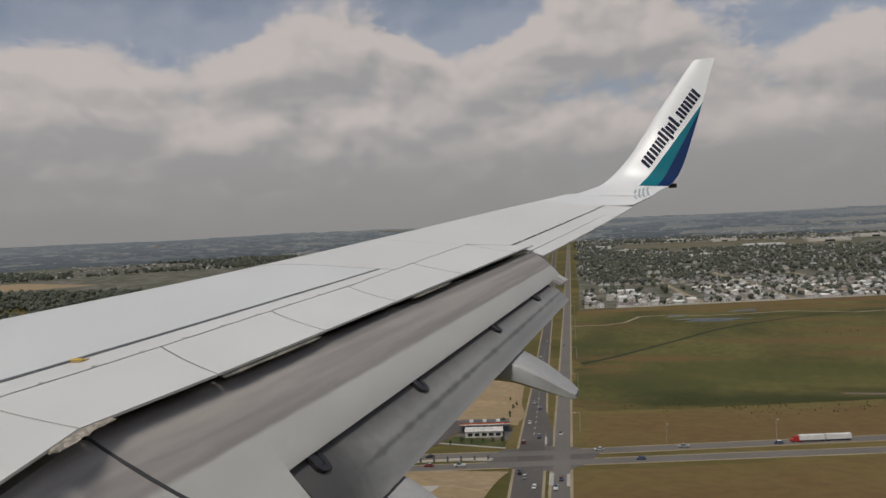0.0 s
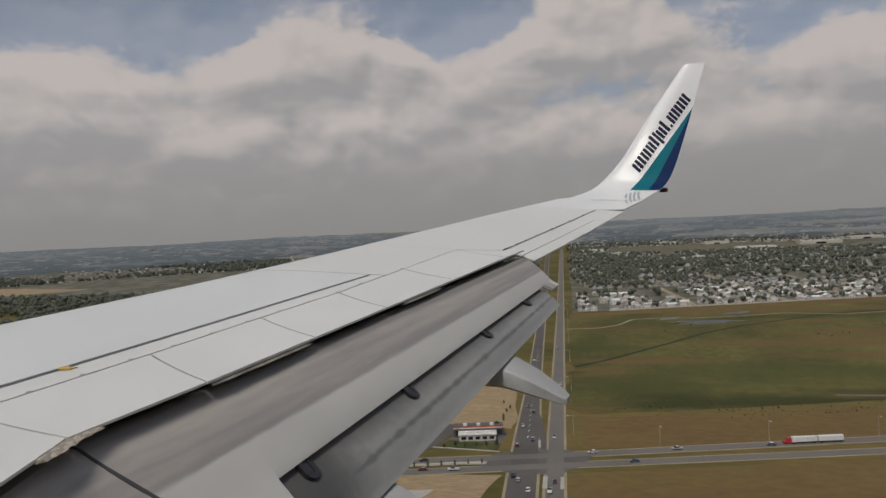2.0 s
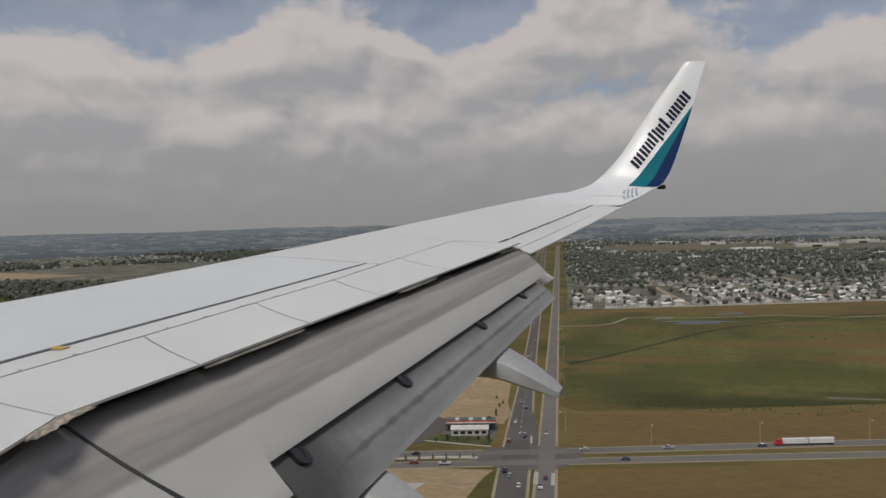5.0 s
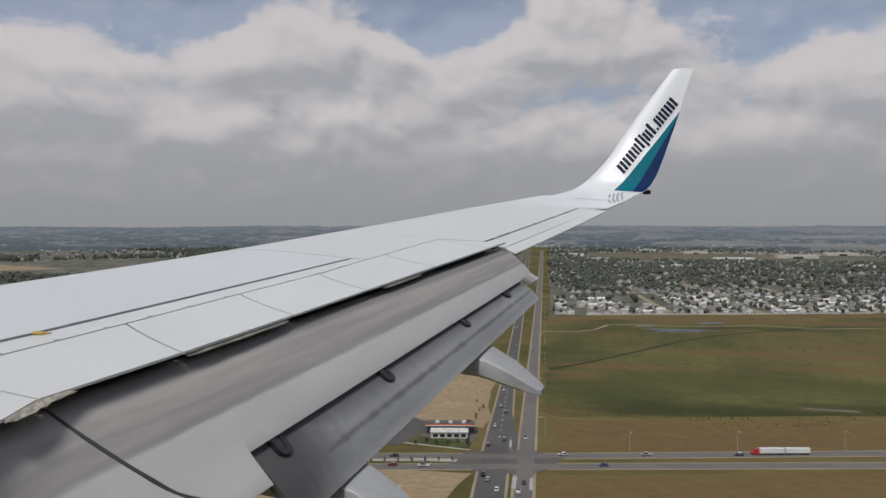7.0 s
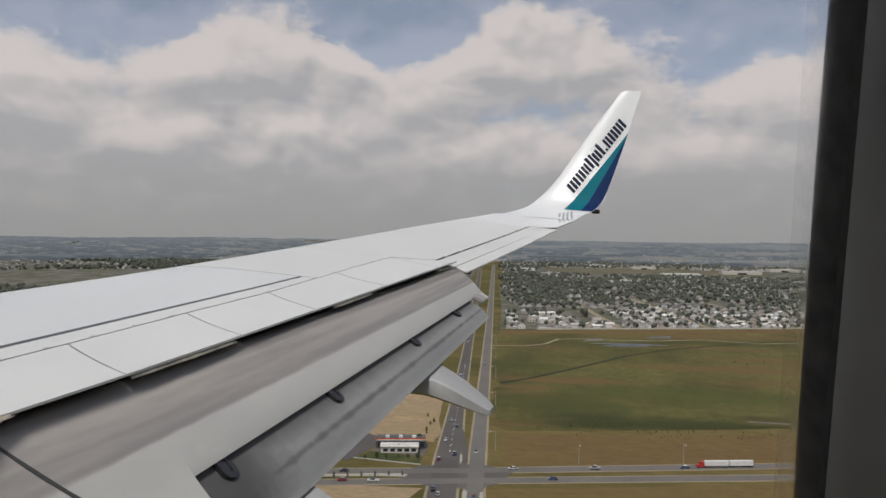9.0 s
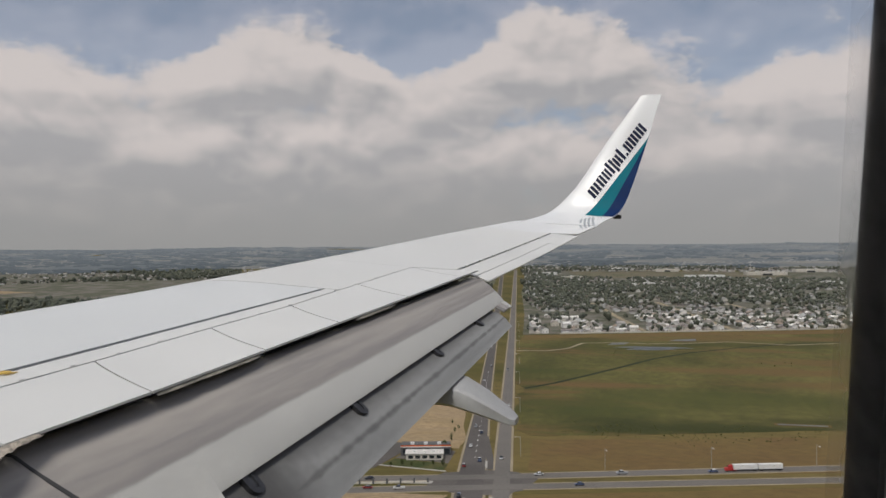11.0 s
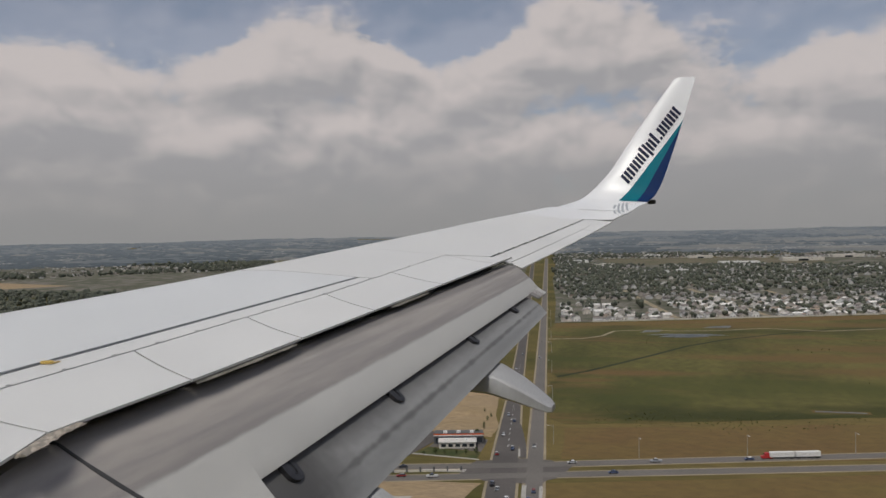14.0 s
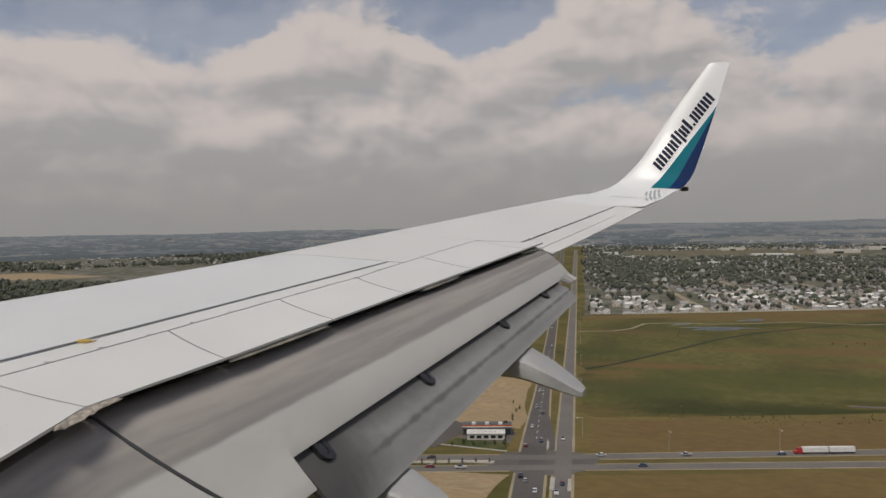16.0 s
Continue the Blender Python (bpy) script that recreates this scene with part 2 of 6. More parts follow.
def aft_material():
    """Dull paint, darkened for shade, with oily dirt along the seam of the rear wedge and round the hinge at the inner
    end.
    """
    # base grey lowered to stand in for shade on the steep flap
    m = material("aft_flap_shaded_paint", (0.265, 0.265, 0.258), 0.5, vary=0.12, scale=1.4, fine=14, stretch=(0.7, 1.6, 1.6))
    tree = m.node_tree
    b = tree.nodes["Principled BSDF"]
    old = b.inputs["Base Color"].links[0].from_socket
    uv = tree.nodes.new("ShaderNodeUVMap")
    sep = tree.nodes.new("ShaderNodeSeparateXYZ")
    tree.links.new(uv.outputs[0], sep.inputs[0])
    mp = tree.nodes.new("ShaderNodeMapping")
    mp.inputs["Scale"].default_value = (46.0, 2.2, 1.0)
    tree.links.new(uv.outputs[0], mp.inputs[0])
    n = tree.nodes.new("ShaderNodeTexNoise")
    n.inputs["Scale"].default_value, n.inputs["Detail"].default_value = 1.0, 6
    tree.links.new(mp.outputs[0], n.inputs["Vector"])
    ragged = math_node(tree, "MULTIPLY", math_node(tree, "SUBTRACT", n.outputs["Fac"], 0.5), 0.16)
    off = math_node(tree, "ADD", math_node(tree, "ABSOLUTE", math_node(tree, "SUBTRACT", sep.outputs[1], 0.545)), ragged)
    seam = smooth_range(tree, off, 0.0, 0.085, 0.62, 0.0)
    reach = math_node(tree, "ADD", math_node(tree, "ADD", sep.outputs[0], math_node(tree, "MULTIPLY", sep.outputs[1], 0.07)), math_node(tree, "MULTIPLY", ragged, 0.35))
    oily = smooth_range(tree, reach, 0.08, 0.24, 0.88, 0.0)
    # nose: the main flap's shadow painted in, together with grime
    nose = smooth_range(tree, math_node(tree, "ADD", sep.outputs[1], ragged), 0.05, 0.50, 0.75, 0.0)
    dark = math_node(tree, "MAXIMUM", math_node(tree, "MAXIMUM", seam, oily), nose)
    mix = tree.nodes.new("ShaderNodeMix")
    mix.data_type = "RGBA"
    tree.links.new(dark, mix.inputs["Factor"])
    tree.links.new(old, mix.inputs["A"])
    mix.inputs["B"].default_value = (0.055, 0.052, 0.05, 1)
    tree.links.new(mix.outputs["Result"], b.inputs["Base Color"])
    return m


aft_paint = aft_material()


# ---- mesh helpers ----
def link_mesh(name, verts, faces, mat, parent=None, label="", smooth=False, uvs=None):
    me = bpy.data.meshes.new(name)
    me.from_pydata([tuple(v) for v in verts], [], faces)
    if uvs is not None:
        lay = me.uv_layers.new(name="UVMap")
        for lp in me.loops:
            lay.data[lp.index].uv = uvs[lp.vertex_index]
    for mt in (mat if isinstance(mat, (list, tuple)) else [mat]):
        me.materials.append(mt)
    bm = bmesh.new()
    bm.from_mesh(me)
    bmesh.ops.recalc_face_normals(bm, faces=bm.faces)
    bm.to_mesh(me)
    bm.free()
    if smooth:
        me.polygons.foreach_set("use_smooth", [True] * len(me.polygons))
        me.set_sharp_from_angle(angle=radians(35))
    ob = new(name, me)
    ob.parent = parent
    if label:
        tagged(ob, label)
    return ob


def part(name, bm, mat, parent, label="", smooth=False):
    me = bpy.data.meshes.new(name)
    bmesh.ops.recalc_face_normals(bm, faces=bm.faces)
    bm.to_mesh(me)
    bm.free()
    me.materials.append(mat)
    if smooth:
        me.polygons.foreach_set("use_smooth", [True] * len(me.polygons))
        me.set_sharp_from_angle(angle=radians(35))
    ob = new(name, me)
    ob.parent = parent
    if label:
        tagged(ob, label)
    return ob


def add_box(bm, lo, hi, m=None, bevel=0.0):
    r = bmesh.ops.create_cube(bm, size=1.0)
    vs = r["verts"]
    c = [(a + b) / 2 for a, b in zip(lo, hi)]
    s = [b - a for a, b in zip(lo, hi)]
    for v in vs:
        v.co = Vector((v.co.x * s[0] + c[0], v.co.y * s[1] + c[1], v.co.z * s[2] + c[2]))
    if bevel:
        es = list({e for v in vs for e in v.link_edges})
        out = bmesh.ops.bevel(bm, geom=es, offset=bevel, segments=2, affect="EDGES", profile=0.5)
        vs = list({v for f in out["faces"] for v in f.verts} | {v for v in vs if v.is_valid})
    if m is not None:
        for v in vs:
            if v.is_valid:
                v.co = m @ v.co
    return bm


def loft(name, rings, mat, parent=None, label="", smooth=True, caps=True, uvs=None):
    """A closed body through rings of equal length."""
    k = len(rings[0])
    verts = [p for r in rings for p in r]
    faces = []
    for i in range(len(rings) - 1):
        for j in range(k):
            a, b = i * k + j, i * k + (j + 1) % k
            faces.append((a, b, b + k, a + k))
    if caps:
        faces.append(tuple(range(k)))
        faces.append(tuple(range((len(rings) - 1) * k, len(rings) * k)))
    return link_mesh(name, verts, faces, mat, parent, label, smooth, uvs)


def plate(name, fn, nu, nv, thick, mat, parent=None, label=""):
    """A solid plate over the patch fn(u, v), u and v from 0 to 1, thick metres deep; its rim is rounded down a little."""
    top, bot, uvs = [], [], []
    for i in range(nu + 1):
        for j in range(nv + 1):
            u, v = i / nu, j / nv
            p = Vector(fn(u, v))
            q = p.copy()
            if i in (0, nu) or j in (0, nv):
                p.z -= 0.003
            top.append(p)
            bot.append(q - Vector((0, 0, thick)))
            uvs.append((u, v))
    k = nv + 1
    n = len(top)
    faces = []
    for i in range(nu):
        for j in range(nv):
            a = i * k + j
            faces.append((a, a + k, a + k + 1, a + 1))
            faces.append((n + a, n + a + 1, n + a + k + 1, n + a + k))
    rim = [j for j in range(k)] + [i * k + nv for i in range(1, nu + 1)] + [nu * k + j for j in range(nv - 1, -1, -1)] + [i * k for i in range(nu - 1, 0, -1)]
    for a, b in zip(rim, rim[1:] + rim[:1]):
        faces.append((a, b, n + b, n + a))
    return link_mesh(name, top + bot, faces, mat, parent, label, True, uvs + uvs)


def lerp(a, b, t):
    return a + (b - a) * t


def table(x, pairs):
    if x <= pairs[0][0]:
        return pairs[0][1]
    for (a, p), (b, q) in zip(pairs, pairs[1:]):
        if x <= b:
            return lerp(p, q, (x - a) / (b - a))
    return pairs[-1][1]


def thing(name, label, category, group="", at=(0, 0, 0)):
    e = new(name)
    e.location = at
    return tagged(e, label, category, group)


# ---- the wing ----
TAN_LE, TAN_TE, X_TIP = math.tan(radians(28.0)), math.tan(radians(14.5)), 17.0


def lead(x):
    return 1.35 - TAN_LE * (x - X_TIP)


def trail(x):
    return -TAN_TE * (x - X_TIP) if x > 5.3 else -TAN_TE * (5.3 - X_TIP) - 0.22 * (5.3 - x)


def rise(x):
    return math.tan(radians(6.32)) * (x - 1.9) + 0.42 * ((x - 1.9) / 15.1) ** 2


def camber(c):
    return 0.165 * math.sqrt(max(c, 0)) * (1 - c) ** 2.2 - 0.012 * (1 - c) ** 6


def skin(x, c, off=0.0):
    ch = lead(x) - trail(x)
    return Vector((x, lead(x) - c * ch, rise(x) + camber(c) * ch + 0.05 * min(1.6, max(0, (x - 9.5) / 3)) * max(0, 1 - c / 0.5) + off))


wing = thing("airplane_wing", "white swept airliner wing with flaps lowered and upturned winglet", "wing")
X_IN, X_PAN = 1.45, 10.05


def hinge(x):
    return table(x, [(4, 0.752), (6, 0.739), (7, 0.730), (8.1, 0.715), (9.2, 0.706), (10.4, 0.67), (11.6, 0.635)])


def patch(x0, x1, c0, c1):
    """A patch of the upper skin; the bounds of c may follow x."""
    f0 = c0 if callable(c0) else (lambda x: c0)
    f1 = c1 if callable(c1) else (lambda x: c1)
    return lambda u, v: skin(lerp(x0, x1, u), lerp(f0(lerp(x0, x1, u)), f1(lerp(x0, x1, u)), v))


def spar(x):
    return table(x, [(6, 0.652), (10.1, 0.613)])


def aileron_front(x):
    return 1 - table(x, [(11.5, 0.37), (15.1, 0.455)]) / (lead(x) - trail(x))


plate("spar_panel", patch(X_IN, X_PAN, 0.10, spar), 40, 14, 0.02, panel_paint, wing, "pale grey spar panel")
plate("rear_skin", patch(X_IN, X_PAN, lambda x: spar(x) + 0.017, lambda x: hinge(x) - 0.003), 40, 3, 0.02, white_paint, wing)
plate("outer_skin", patch(X_PAN + 0.022, 11.62, 0.10, lambda x: hinge(x) - 0.002), 8, 14, 0.02, white_paint, wing)
plate("tip_skin", patch(11.626, 15.05, 0.10, lambda x: aileron_front(x) - 0.022), 16, 14, 0.02, white_paint, wing)
plate("tip_panel", patch(15.055, 16.0, 0.10, 0.995), 6, 16, 0.02, tip_paint, wing, "white wing tip panel")


def nose_rings():
    rings = []
    for i in range(41):
        x = lerp(X_IN, 16.0, i / 40)
        ch = lead(x) - trail(x)
        ring = [skin(x, c) for c in (0.098, 0.07, 0.045, 0.025, 0.010, 0.002)]
        for c, d in ((0.0, 0.018), (0.004, 0.03), (0.015, 0.042), (0.04, 0.055), (0.098, 0.068)):
            ring.append(Vector((x, lead(x) - c * ch, rise(x) - d * ch)))
        rings.append(ring)
    return rings


loft("leading_edge", nose_rings(), white_paint, wing, "rounded leading edge slats")


def box_rings(off):
    rings = []
    for i in range(41):
        x = lerp(X_IN, 16.0, i / 40)
        ch = lead(x) - trail(x)
        end = 0.94 if x > 15.1 else aileron_front(x) + 0.025 if x > 11.6 else 0.80
        ring = [skin(x, lerp(0.095, end, j / 12), off) for j in range(13)]
        ring += [Vector((x, lead(x) - c * ch, rise(x) - d * ch)) for c, d in ((end, 0.035), (0.6, 0.06), (0.35, 0.075), (0.095, 0.064))]
        rings.append(ring)
    return rings


loft("wing_box", box_rings(-0.05), gap_black, wing, "dark gaps between skin panels")
plate("lower_skin", lambda u, v: Vector((lerp(X_IN, 16.0, u), lead(lerp(X_IN, 16.0, u)) - lerp(0.095, 0.75, v) * (lead(lerp(X_IN, 16.0, u)) - trail(lerp(X_IN, 16.0, u))),
      rise(lerp(X_IN, 16.0, u)) - 0.085 * (lead(lerp(X_IN, 16.0, u)) - trail(lerp(X_IN, 16.0, u))))), 20, 4, 0.01, fairing_paint, wing)

def main_te(x):
    return Vector((x, 2.293 - 0.2085 * (x - 6.483), -0.162 + 0.193 * (x - 6.483)))


def main_top(x):
    q = skin(x, 0.985)
    return Vector((x, q.y + 0.02, q.z - 0.07 - 0.012 * (lead(x) - trail(x))))


# spoilers: edges run square to the hinge, so their rear corners lie further inboard
SPOILER_X = [3.6, 5.56, 6.95, 8.14, 9.19, 10.4, 11.60]


def spoiler_patch(a, b):
    def fn(u, v):
        xf = lerp(a, b, u)
        back = table(xf, [(3.6, 0.0), (5.56, 0.25), (6.95, 0.58), (9.2, 0.58)])
        back = lerp(back, 0.46, max(0, (xf - 9.2) / 2.4))
        x = xf - back * v
        return skin(x, lerp(hinge(xf) + 0.003, table(x, [(5.0, 1.0), (6.4, 0.995), (8.6, 0.975), (11.2, 0.955)]), v))
    return fn


for a, b in zip(SPOILER_X, SPOILER_X[1:]):
    plate("spoiler", spoiler_patch(a + 0.0095, b - 0.0095), 12, 6, 0.022, white_paint, wing, "flush white spoiler panel")
plate("root_panel", patch(X_IN, 3.58, lambda x: hinge(x) + 0.003, 1.0), 6, 6, 0.022, white_paint, wing)
# hinge fasteners along the spoiler line
for k in range(16):
    x = 5.2 + k * 0.4
    bm = bmesh.new()
    p = skin(x, hinge(x) - 0.006, 0.002)
    add_box(bm, (-0.018, -0.005, -0.004), (0.018, 0.005, 0.003), Matrix.Translation(p) @ Matrix.Rotation(-0.3, 4, "Z"), 0.003)
    part("hinge_fitting", bm, fairing_paint, wing)


def cover_patch(u, v):
    x = lerp(11.605 - 0.46 * v, 11.595, u)
    return skin(x, lerp(hinge(11.6) + 0.002, 0.955, v))


plate("outer_cover", cover_patch, 4, 6, 0.022, white_paint, wing)
# sheet behind the rear spar, above the flap nose, blackened for the slot's shade
plate("flap_cove", lambda u, v: skin(lerp(2.2, 11.55, u), 0.80, -0.03).lerp(main_top(lerp(2.2, 11.55, u)) + Vector((0, 0.30, -0.03)), v), 24, 3, 0.02, gap_black, wing, "flap cove sheet blackened for shade")


def droop(x0, x1, c0, c1):
    flat = patch(x0, x1, c0, c1)

    def fn(u, v):
        p = flat(u, v)
        f = skin(p.x, aileron_front(p.x))
        p.z -= (f.y - p.y) * lerp(0.40, 0.08, (p.x - 11.6) / 3.43)
        return p
    return fn


def tab_front(x):
    return lerp(aileron_front(x), 1.0, 0.55)


def aileron():
    ob = plate("aileron", droop(11.60, 15.03, aileron_front, lambda x: tab_front(x) - 0.0015), 16, 4, 0.015, white_paint, wing, "white aileron")
    plate("tab", droop(11.62, 14.2, lambda x: tab_front(x) + 0.0025, 0.998), 14, 2, 0.015, white_paint, ob)
    plate("rear_edge", droop(14.21, 15.03, lambda x: tab_front(x) - 0.001, 0.998), 4, 2, 0.015, white_paint, ob)
    # short hinge covers that bridge the gap before the aileron
    for x in (11.9, 12.35, 12.75, 13.25, 13.95, 14.5):
        bm = bmesh.new()
        add_box(bm, (-0.05, -0.035, -0.012), (0.05, 0.035, 0.004), Matrix.Translation(skin(x, aileron_front(x) - 0.011, 0.0)) @ Matrix.Rotation(-0.26, 4, "Z"), 0.003)
        part("hinge_cover", bm, white_paint, ob)


aileron()

# yellow ring fitting for the escape line
bm = bmesh.new()
p = skin(6.47, 0.672, 0.012)
for k in range(14):
    a = 2 * math.pi * k / 14
    m = Matrix.Translation(p + Vector((0.028 * math.cos(a), 0.045 * math.sin(a), 0.0)))
    bmesh.ops.create_icosphere(bm, subdivisions=1, radius=0.013, matrix=m)
part("tie_ring", bm, yellow, wing, "yellow escape line ring")
bm = bmesh.new()
add_box(bm, (-0.03, -0.012, -0.004), (0.03, 0.012, 0.006), Matrix.Translation(skin(6.515, 0.679, 0.003)), 0.003)
part("tie_plate", bm, yellow, wing)


# ---- flaps ----
def flap_curve(x, s, ext=0.0):
    """The upper surface of the main flap from its nose (s = 0) to its rear edge (s = 1)."""
    a, m = main_top(x), main_te(x)
    if ext:
        s *= 1.34
        if s > 1:
            return m + Vector((0, -0.19, -0.21)) * (s - 1) / 0.34
    if s < 0.2:
        n = a + Vector((0, 0.34, -0.07))
        k = s / 0.2
        return n.lerp(a, k) + Vector((0, 0, 0.04 * math.sin(math.pi * k)))
    k = (s - 0.2) / 0.8
    c = Vector((x, lerp(a.y, m.y, 0.52), lerp(a.z, m.z, 0.36)))
    return a * (1 - k) ** 2 + c * 2 * k * (1 - k) + m * k * k


def flap_body(name, x0, x1, label, ext=0.0, nu=24, rake=0.0):
    rings, uvs = [], []
    S = [0, 0.05, 0.1, 0.15, 0.2, 0.3, 0.4, 0.5, 0.6, 0.7, 0.8, 0.9, 1.0]
    for i in range(nu + 1):
        x = lerp(x0, x1, i / nu)
        top = [flap_curve(lerp(x0, x1 + rake * s, i / nu), s, ext) for s in S]
        low = []
        for s in reversed(S):
            p = flap_curve(lerp(x0, x1 + rake * s, i / nu), s, ext)
            d = 0.012 + 0.11 * math.sin(math.pi * min(1, (1 - s) * 1.05)) ** 0.7 * (lead(x) - trail(x)) / 4.0
            low.append(p + Vector((0, -0.35 * d, -d)))
        rings.append(top + low)
        w = 1.34 if ext else 1.0
        uvs += [((x - 4.0) / 8.0, s * w) for s in S] + [((x - 4.0) / 8.0, s * w) for s in reversed(S)]
    return loft(name, rings, flap_paint, wing, label, uvs=uvs)


flap_body("inboard_flap", 3.2, 6.4612, "grimy grey inboard flap", 1.0, 16)
flap_body("main_flap", 6.4615, 11.49, "lowered main flap, grimy grey with clean white rear strip", rake=0.20)

# small horn at the outer rear corner
plate("flap_horn", lambda u, v: main_te(11.38 + 0.31 * v).lerp(Vector((11.45, 1.165, 0.722)).lerp(Vector((11.74, 1.115, 0.775)), v), u) + Vector((0, 0, 0.004)), 4, 4, 0.02, flap_paint, wing)

# curved black seal between the flaps
verts, faces = [], []
for i in range(21):
    s = lerp(0.12, 1.0, i / 20)
    for dx in (-1, 1):
        x = 5.42 + 0.72 * s * s + dx * (0.007 + 0.009 * s + 0.004 * noise.noise(Vector((s * 9, 0.3, 1.7))))
        p = flap_curve(x, s, 1.0)
        verts += [p + Vector((0, 0.004, 0.012)), p + Vector((0, 0, -0.02))]
for i in range(20):
    a = i * 4
    faces += [(a, a + 2, a + 6, a + 4), (a, a + 4, a + 5, a + 1), (a + 2, a + 3, a + 7, a + 6)]
link_mesh("flap_seal", verts, faces, rubber, wing, "curved black rubber seal", True)


# rivet rows by the seal, too small to pick apart
bm = bmesh.new()
for row, (x, dx) in enumerate(((5.60, 0.52), (5.71, 0.52))):
    for k in range(26):
        s = 0.28 + 0.019 * k
        p = flap_curve(x + dx * s * s, s, 1.0)
        bmesh.ops.create_cone(bm, cap_ends=True, segments=5, radius1=0.0032, radius2=0.002, depth=0.004, matrix=Matrix.Translation(p + Vector((0, -0.001, 0.002))))
tagged(part("rivets", bm, fairing_paint, wing), kind="stuff")


def aft_te(x):
    return Vector((x, 1.785 - 0.1776 * (x - 7.2), -0.486 + 0.2482 * (x - 7.2)))


def aft_curve(x, s):
    a = main_te(x) + Vector((0, 0.045, -0.035))
    t = aft_te(x)
    bulge = 0.03 * math.sin(math.pi * min(1, s * 1.1))
    return a.lerp(t, s) + Vector((0, -bulge, bulge * 0.6))


def aft_body(name, s0, s1, x0, x1, parent, label, lift=0.0):
    rings, uvs = [], []
    for i in range(25):
        x = lerp(x0, x1, i / 24)
        S = [lerp(s0, s1, j / 6) for j in range(7)]
        top = [aft_curve(x, s) + Vector((0, -lift, lift * 0.6)) for s in S]
        low = [aft_curve(x, s) + Vector((0, 0.10 * (1.05 - s), -0.05 * (1.1 - s))) for s in reversed(S)]
        rings.append(top + low)
        uvs += [(i / 24, s) for s in S] + [(i / 24, s) for s in reversed(S)]
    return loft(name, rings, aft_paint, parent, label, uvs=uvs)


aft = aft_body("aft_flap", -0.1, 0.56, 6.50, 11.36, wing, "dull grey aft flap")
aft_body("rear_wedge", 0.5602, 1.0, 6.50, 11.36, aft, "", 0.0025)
# dark hinge arms between the two flaps
for x in (6.80, 8.24, 9.80, 10.90):
    k = lerp(1.05, 0.86, (x - 6.78) / 4.1)
    a, b = main_te(x) + Vector((-0.03, 0.07, -0.015)), aft_curve(x - 0.05, 0.28)
    d = (b - a).normalized()
    m = Matrix.Translation(a) @ d.to_track_quat("Y", "Z").to_matrix().to_4x4()
    L = (b - a).length
    # a flat loop: two cheeks that meet in a round end, with a darker web between
    outer, inner = [], []
    for j in range(9):
        a2 = math.pi * j / 8
        outer.append((0.075 * k * math.cos(a2), L * 0.74 + 0.06 * k * math.sin(a2)))
        inner.append((0.024 * k * math.cos(a2), L * 0.70 + 0.02 * k * math.sin(a2)))
    outer = [(0.075 * k, -0.02)] + outer + [(-0.075 * k, -0.02)]
    inner = [(0.024 * k, -0.02)] + inner + [(-0.024 * k, -0.02)]
    bm = bmesh.new()
    grid = [[bm.verts.new(m @ Vector((px, py, z))) for px, py in loop] for loop, z in ((outer, -0.03), (outer, 0.022 * k), (inner, 0.026 * k), (inner, -0.03))]
    for lo_row, hi_row in zip(grid, grid[1:]):
        for j in range(len(outer) - 1):
            bm.faces.new((lo_row[j], lo_row[j + 1], hi_row[j + 1], hi_row[j]))
    add_box(bm, (-0.043 * k, -0.02, -0.02), (0.043 * k, L * 0.74, 0.018 * k), m)
    arm = part("hinge_arm", bm, steel, wing, "dark steel flap hinge arm")
    bm = bmesh.new()
    bmesh.ops.create_cone(bm, cap_ends=True, segments=10, radius1=0.014 * k, radius2=0.010 * k, depth=0.02, matrix=m @ Matrix.Translation((0.02, L * 0.95, 0.0)))
    part("bolt", bm, steel, arm)


def canoe(dx, dy, dz):
    """A flap track fairing: slab sides with a chamfered top, drooping behind the flap to a blunt raked end."""
    shape = [(-0.5, 0.14), (-0.5, 0.82), (-0.36, 0.97), (0.0, 1.0), (0.36, 0.97), (0.5, 0.82), (0.5, 0.22), (0.46, 0.06), (0.36, 0.0), (0.0, 0.0), (-0.36, 0.02), (-0.47, 0.07)]
    # y, middle x, width, top and bottom, cross slope of the top, which follows the flap above
    along = [(2.70, 9.80, 0.20, 0.02, -0.10, 0.25), (2.30, 9.78, 0.32, 0.06, -0.10, 0.25), (1.90, 9.76, 0.38, 0.10, -0.12, 0.25), (1.62, 9.74, 0.40, 0.12, -0.13, 0.25), (1.42, 9.73, 0.40, 0.125, -0.145, 0.25),
             (1.30, 9.72, 0.40, 0.105, -0.17, 0.25), (1.05, 9.69, 0.36, -0.02, -0.235, 0.22), (0.85, 9.665, 0.31, -0.15, -0.285, 0.15), (0.77, 9.655, 0.28, -0.205, -0.305, 0.1), (0.72, 9.65, 0.22, -0.24, -0.300, 0.0)]
    rings = [[Vector((x + dx + w * u, y + dy, hi + (lo - hi) * v + slope * w * u * (1 - v) + dz)) for u, v in shape] for y, x, w, hi, lo, slope in along]
    return loft("track_fairing", rings, fairing_paint, wing, "pale grey flap track fairing")


canoe(0.0, 0.0, 0.0)
canoe(-2.5, 0.445, -0.62)

torn_rubber = material("torn_seal", (0.50, 0.43, 0.35), 0.85, vary=0.35, scale=16, fine=70, bump=0.003, second=(0.22, 0.20, 0.17), patch=0.7)
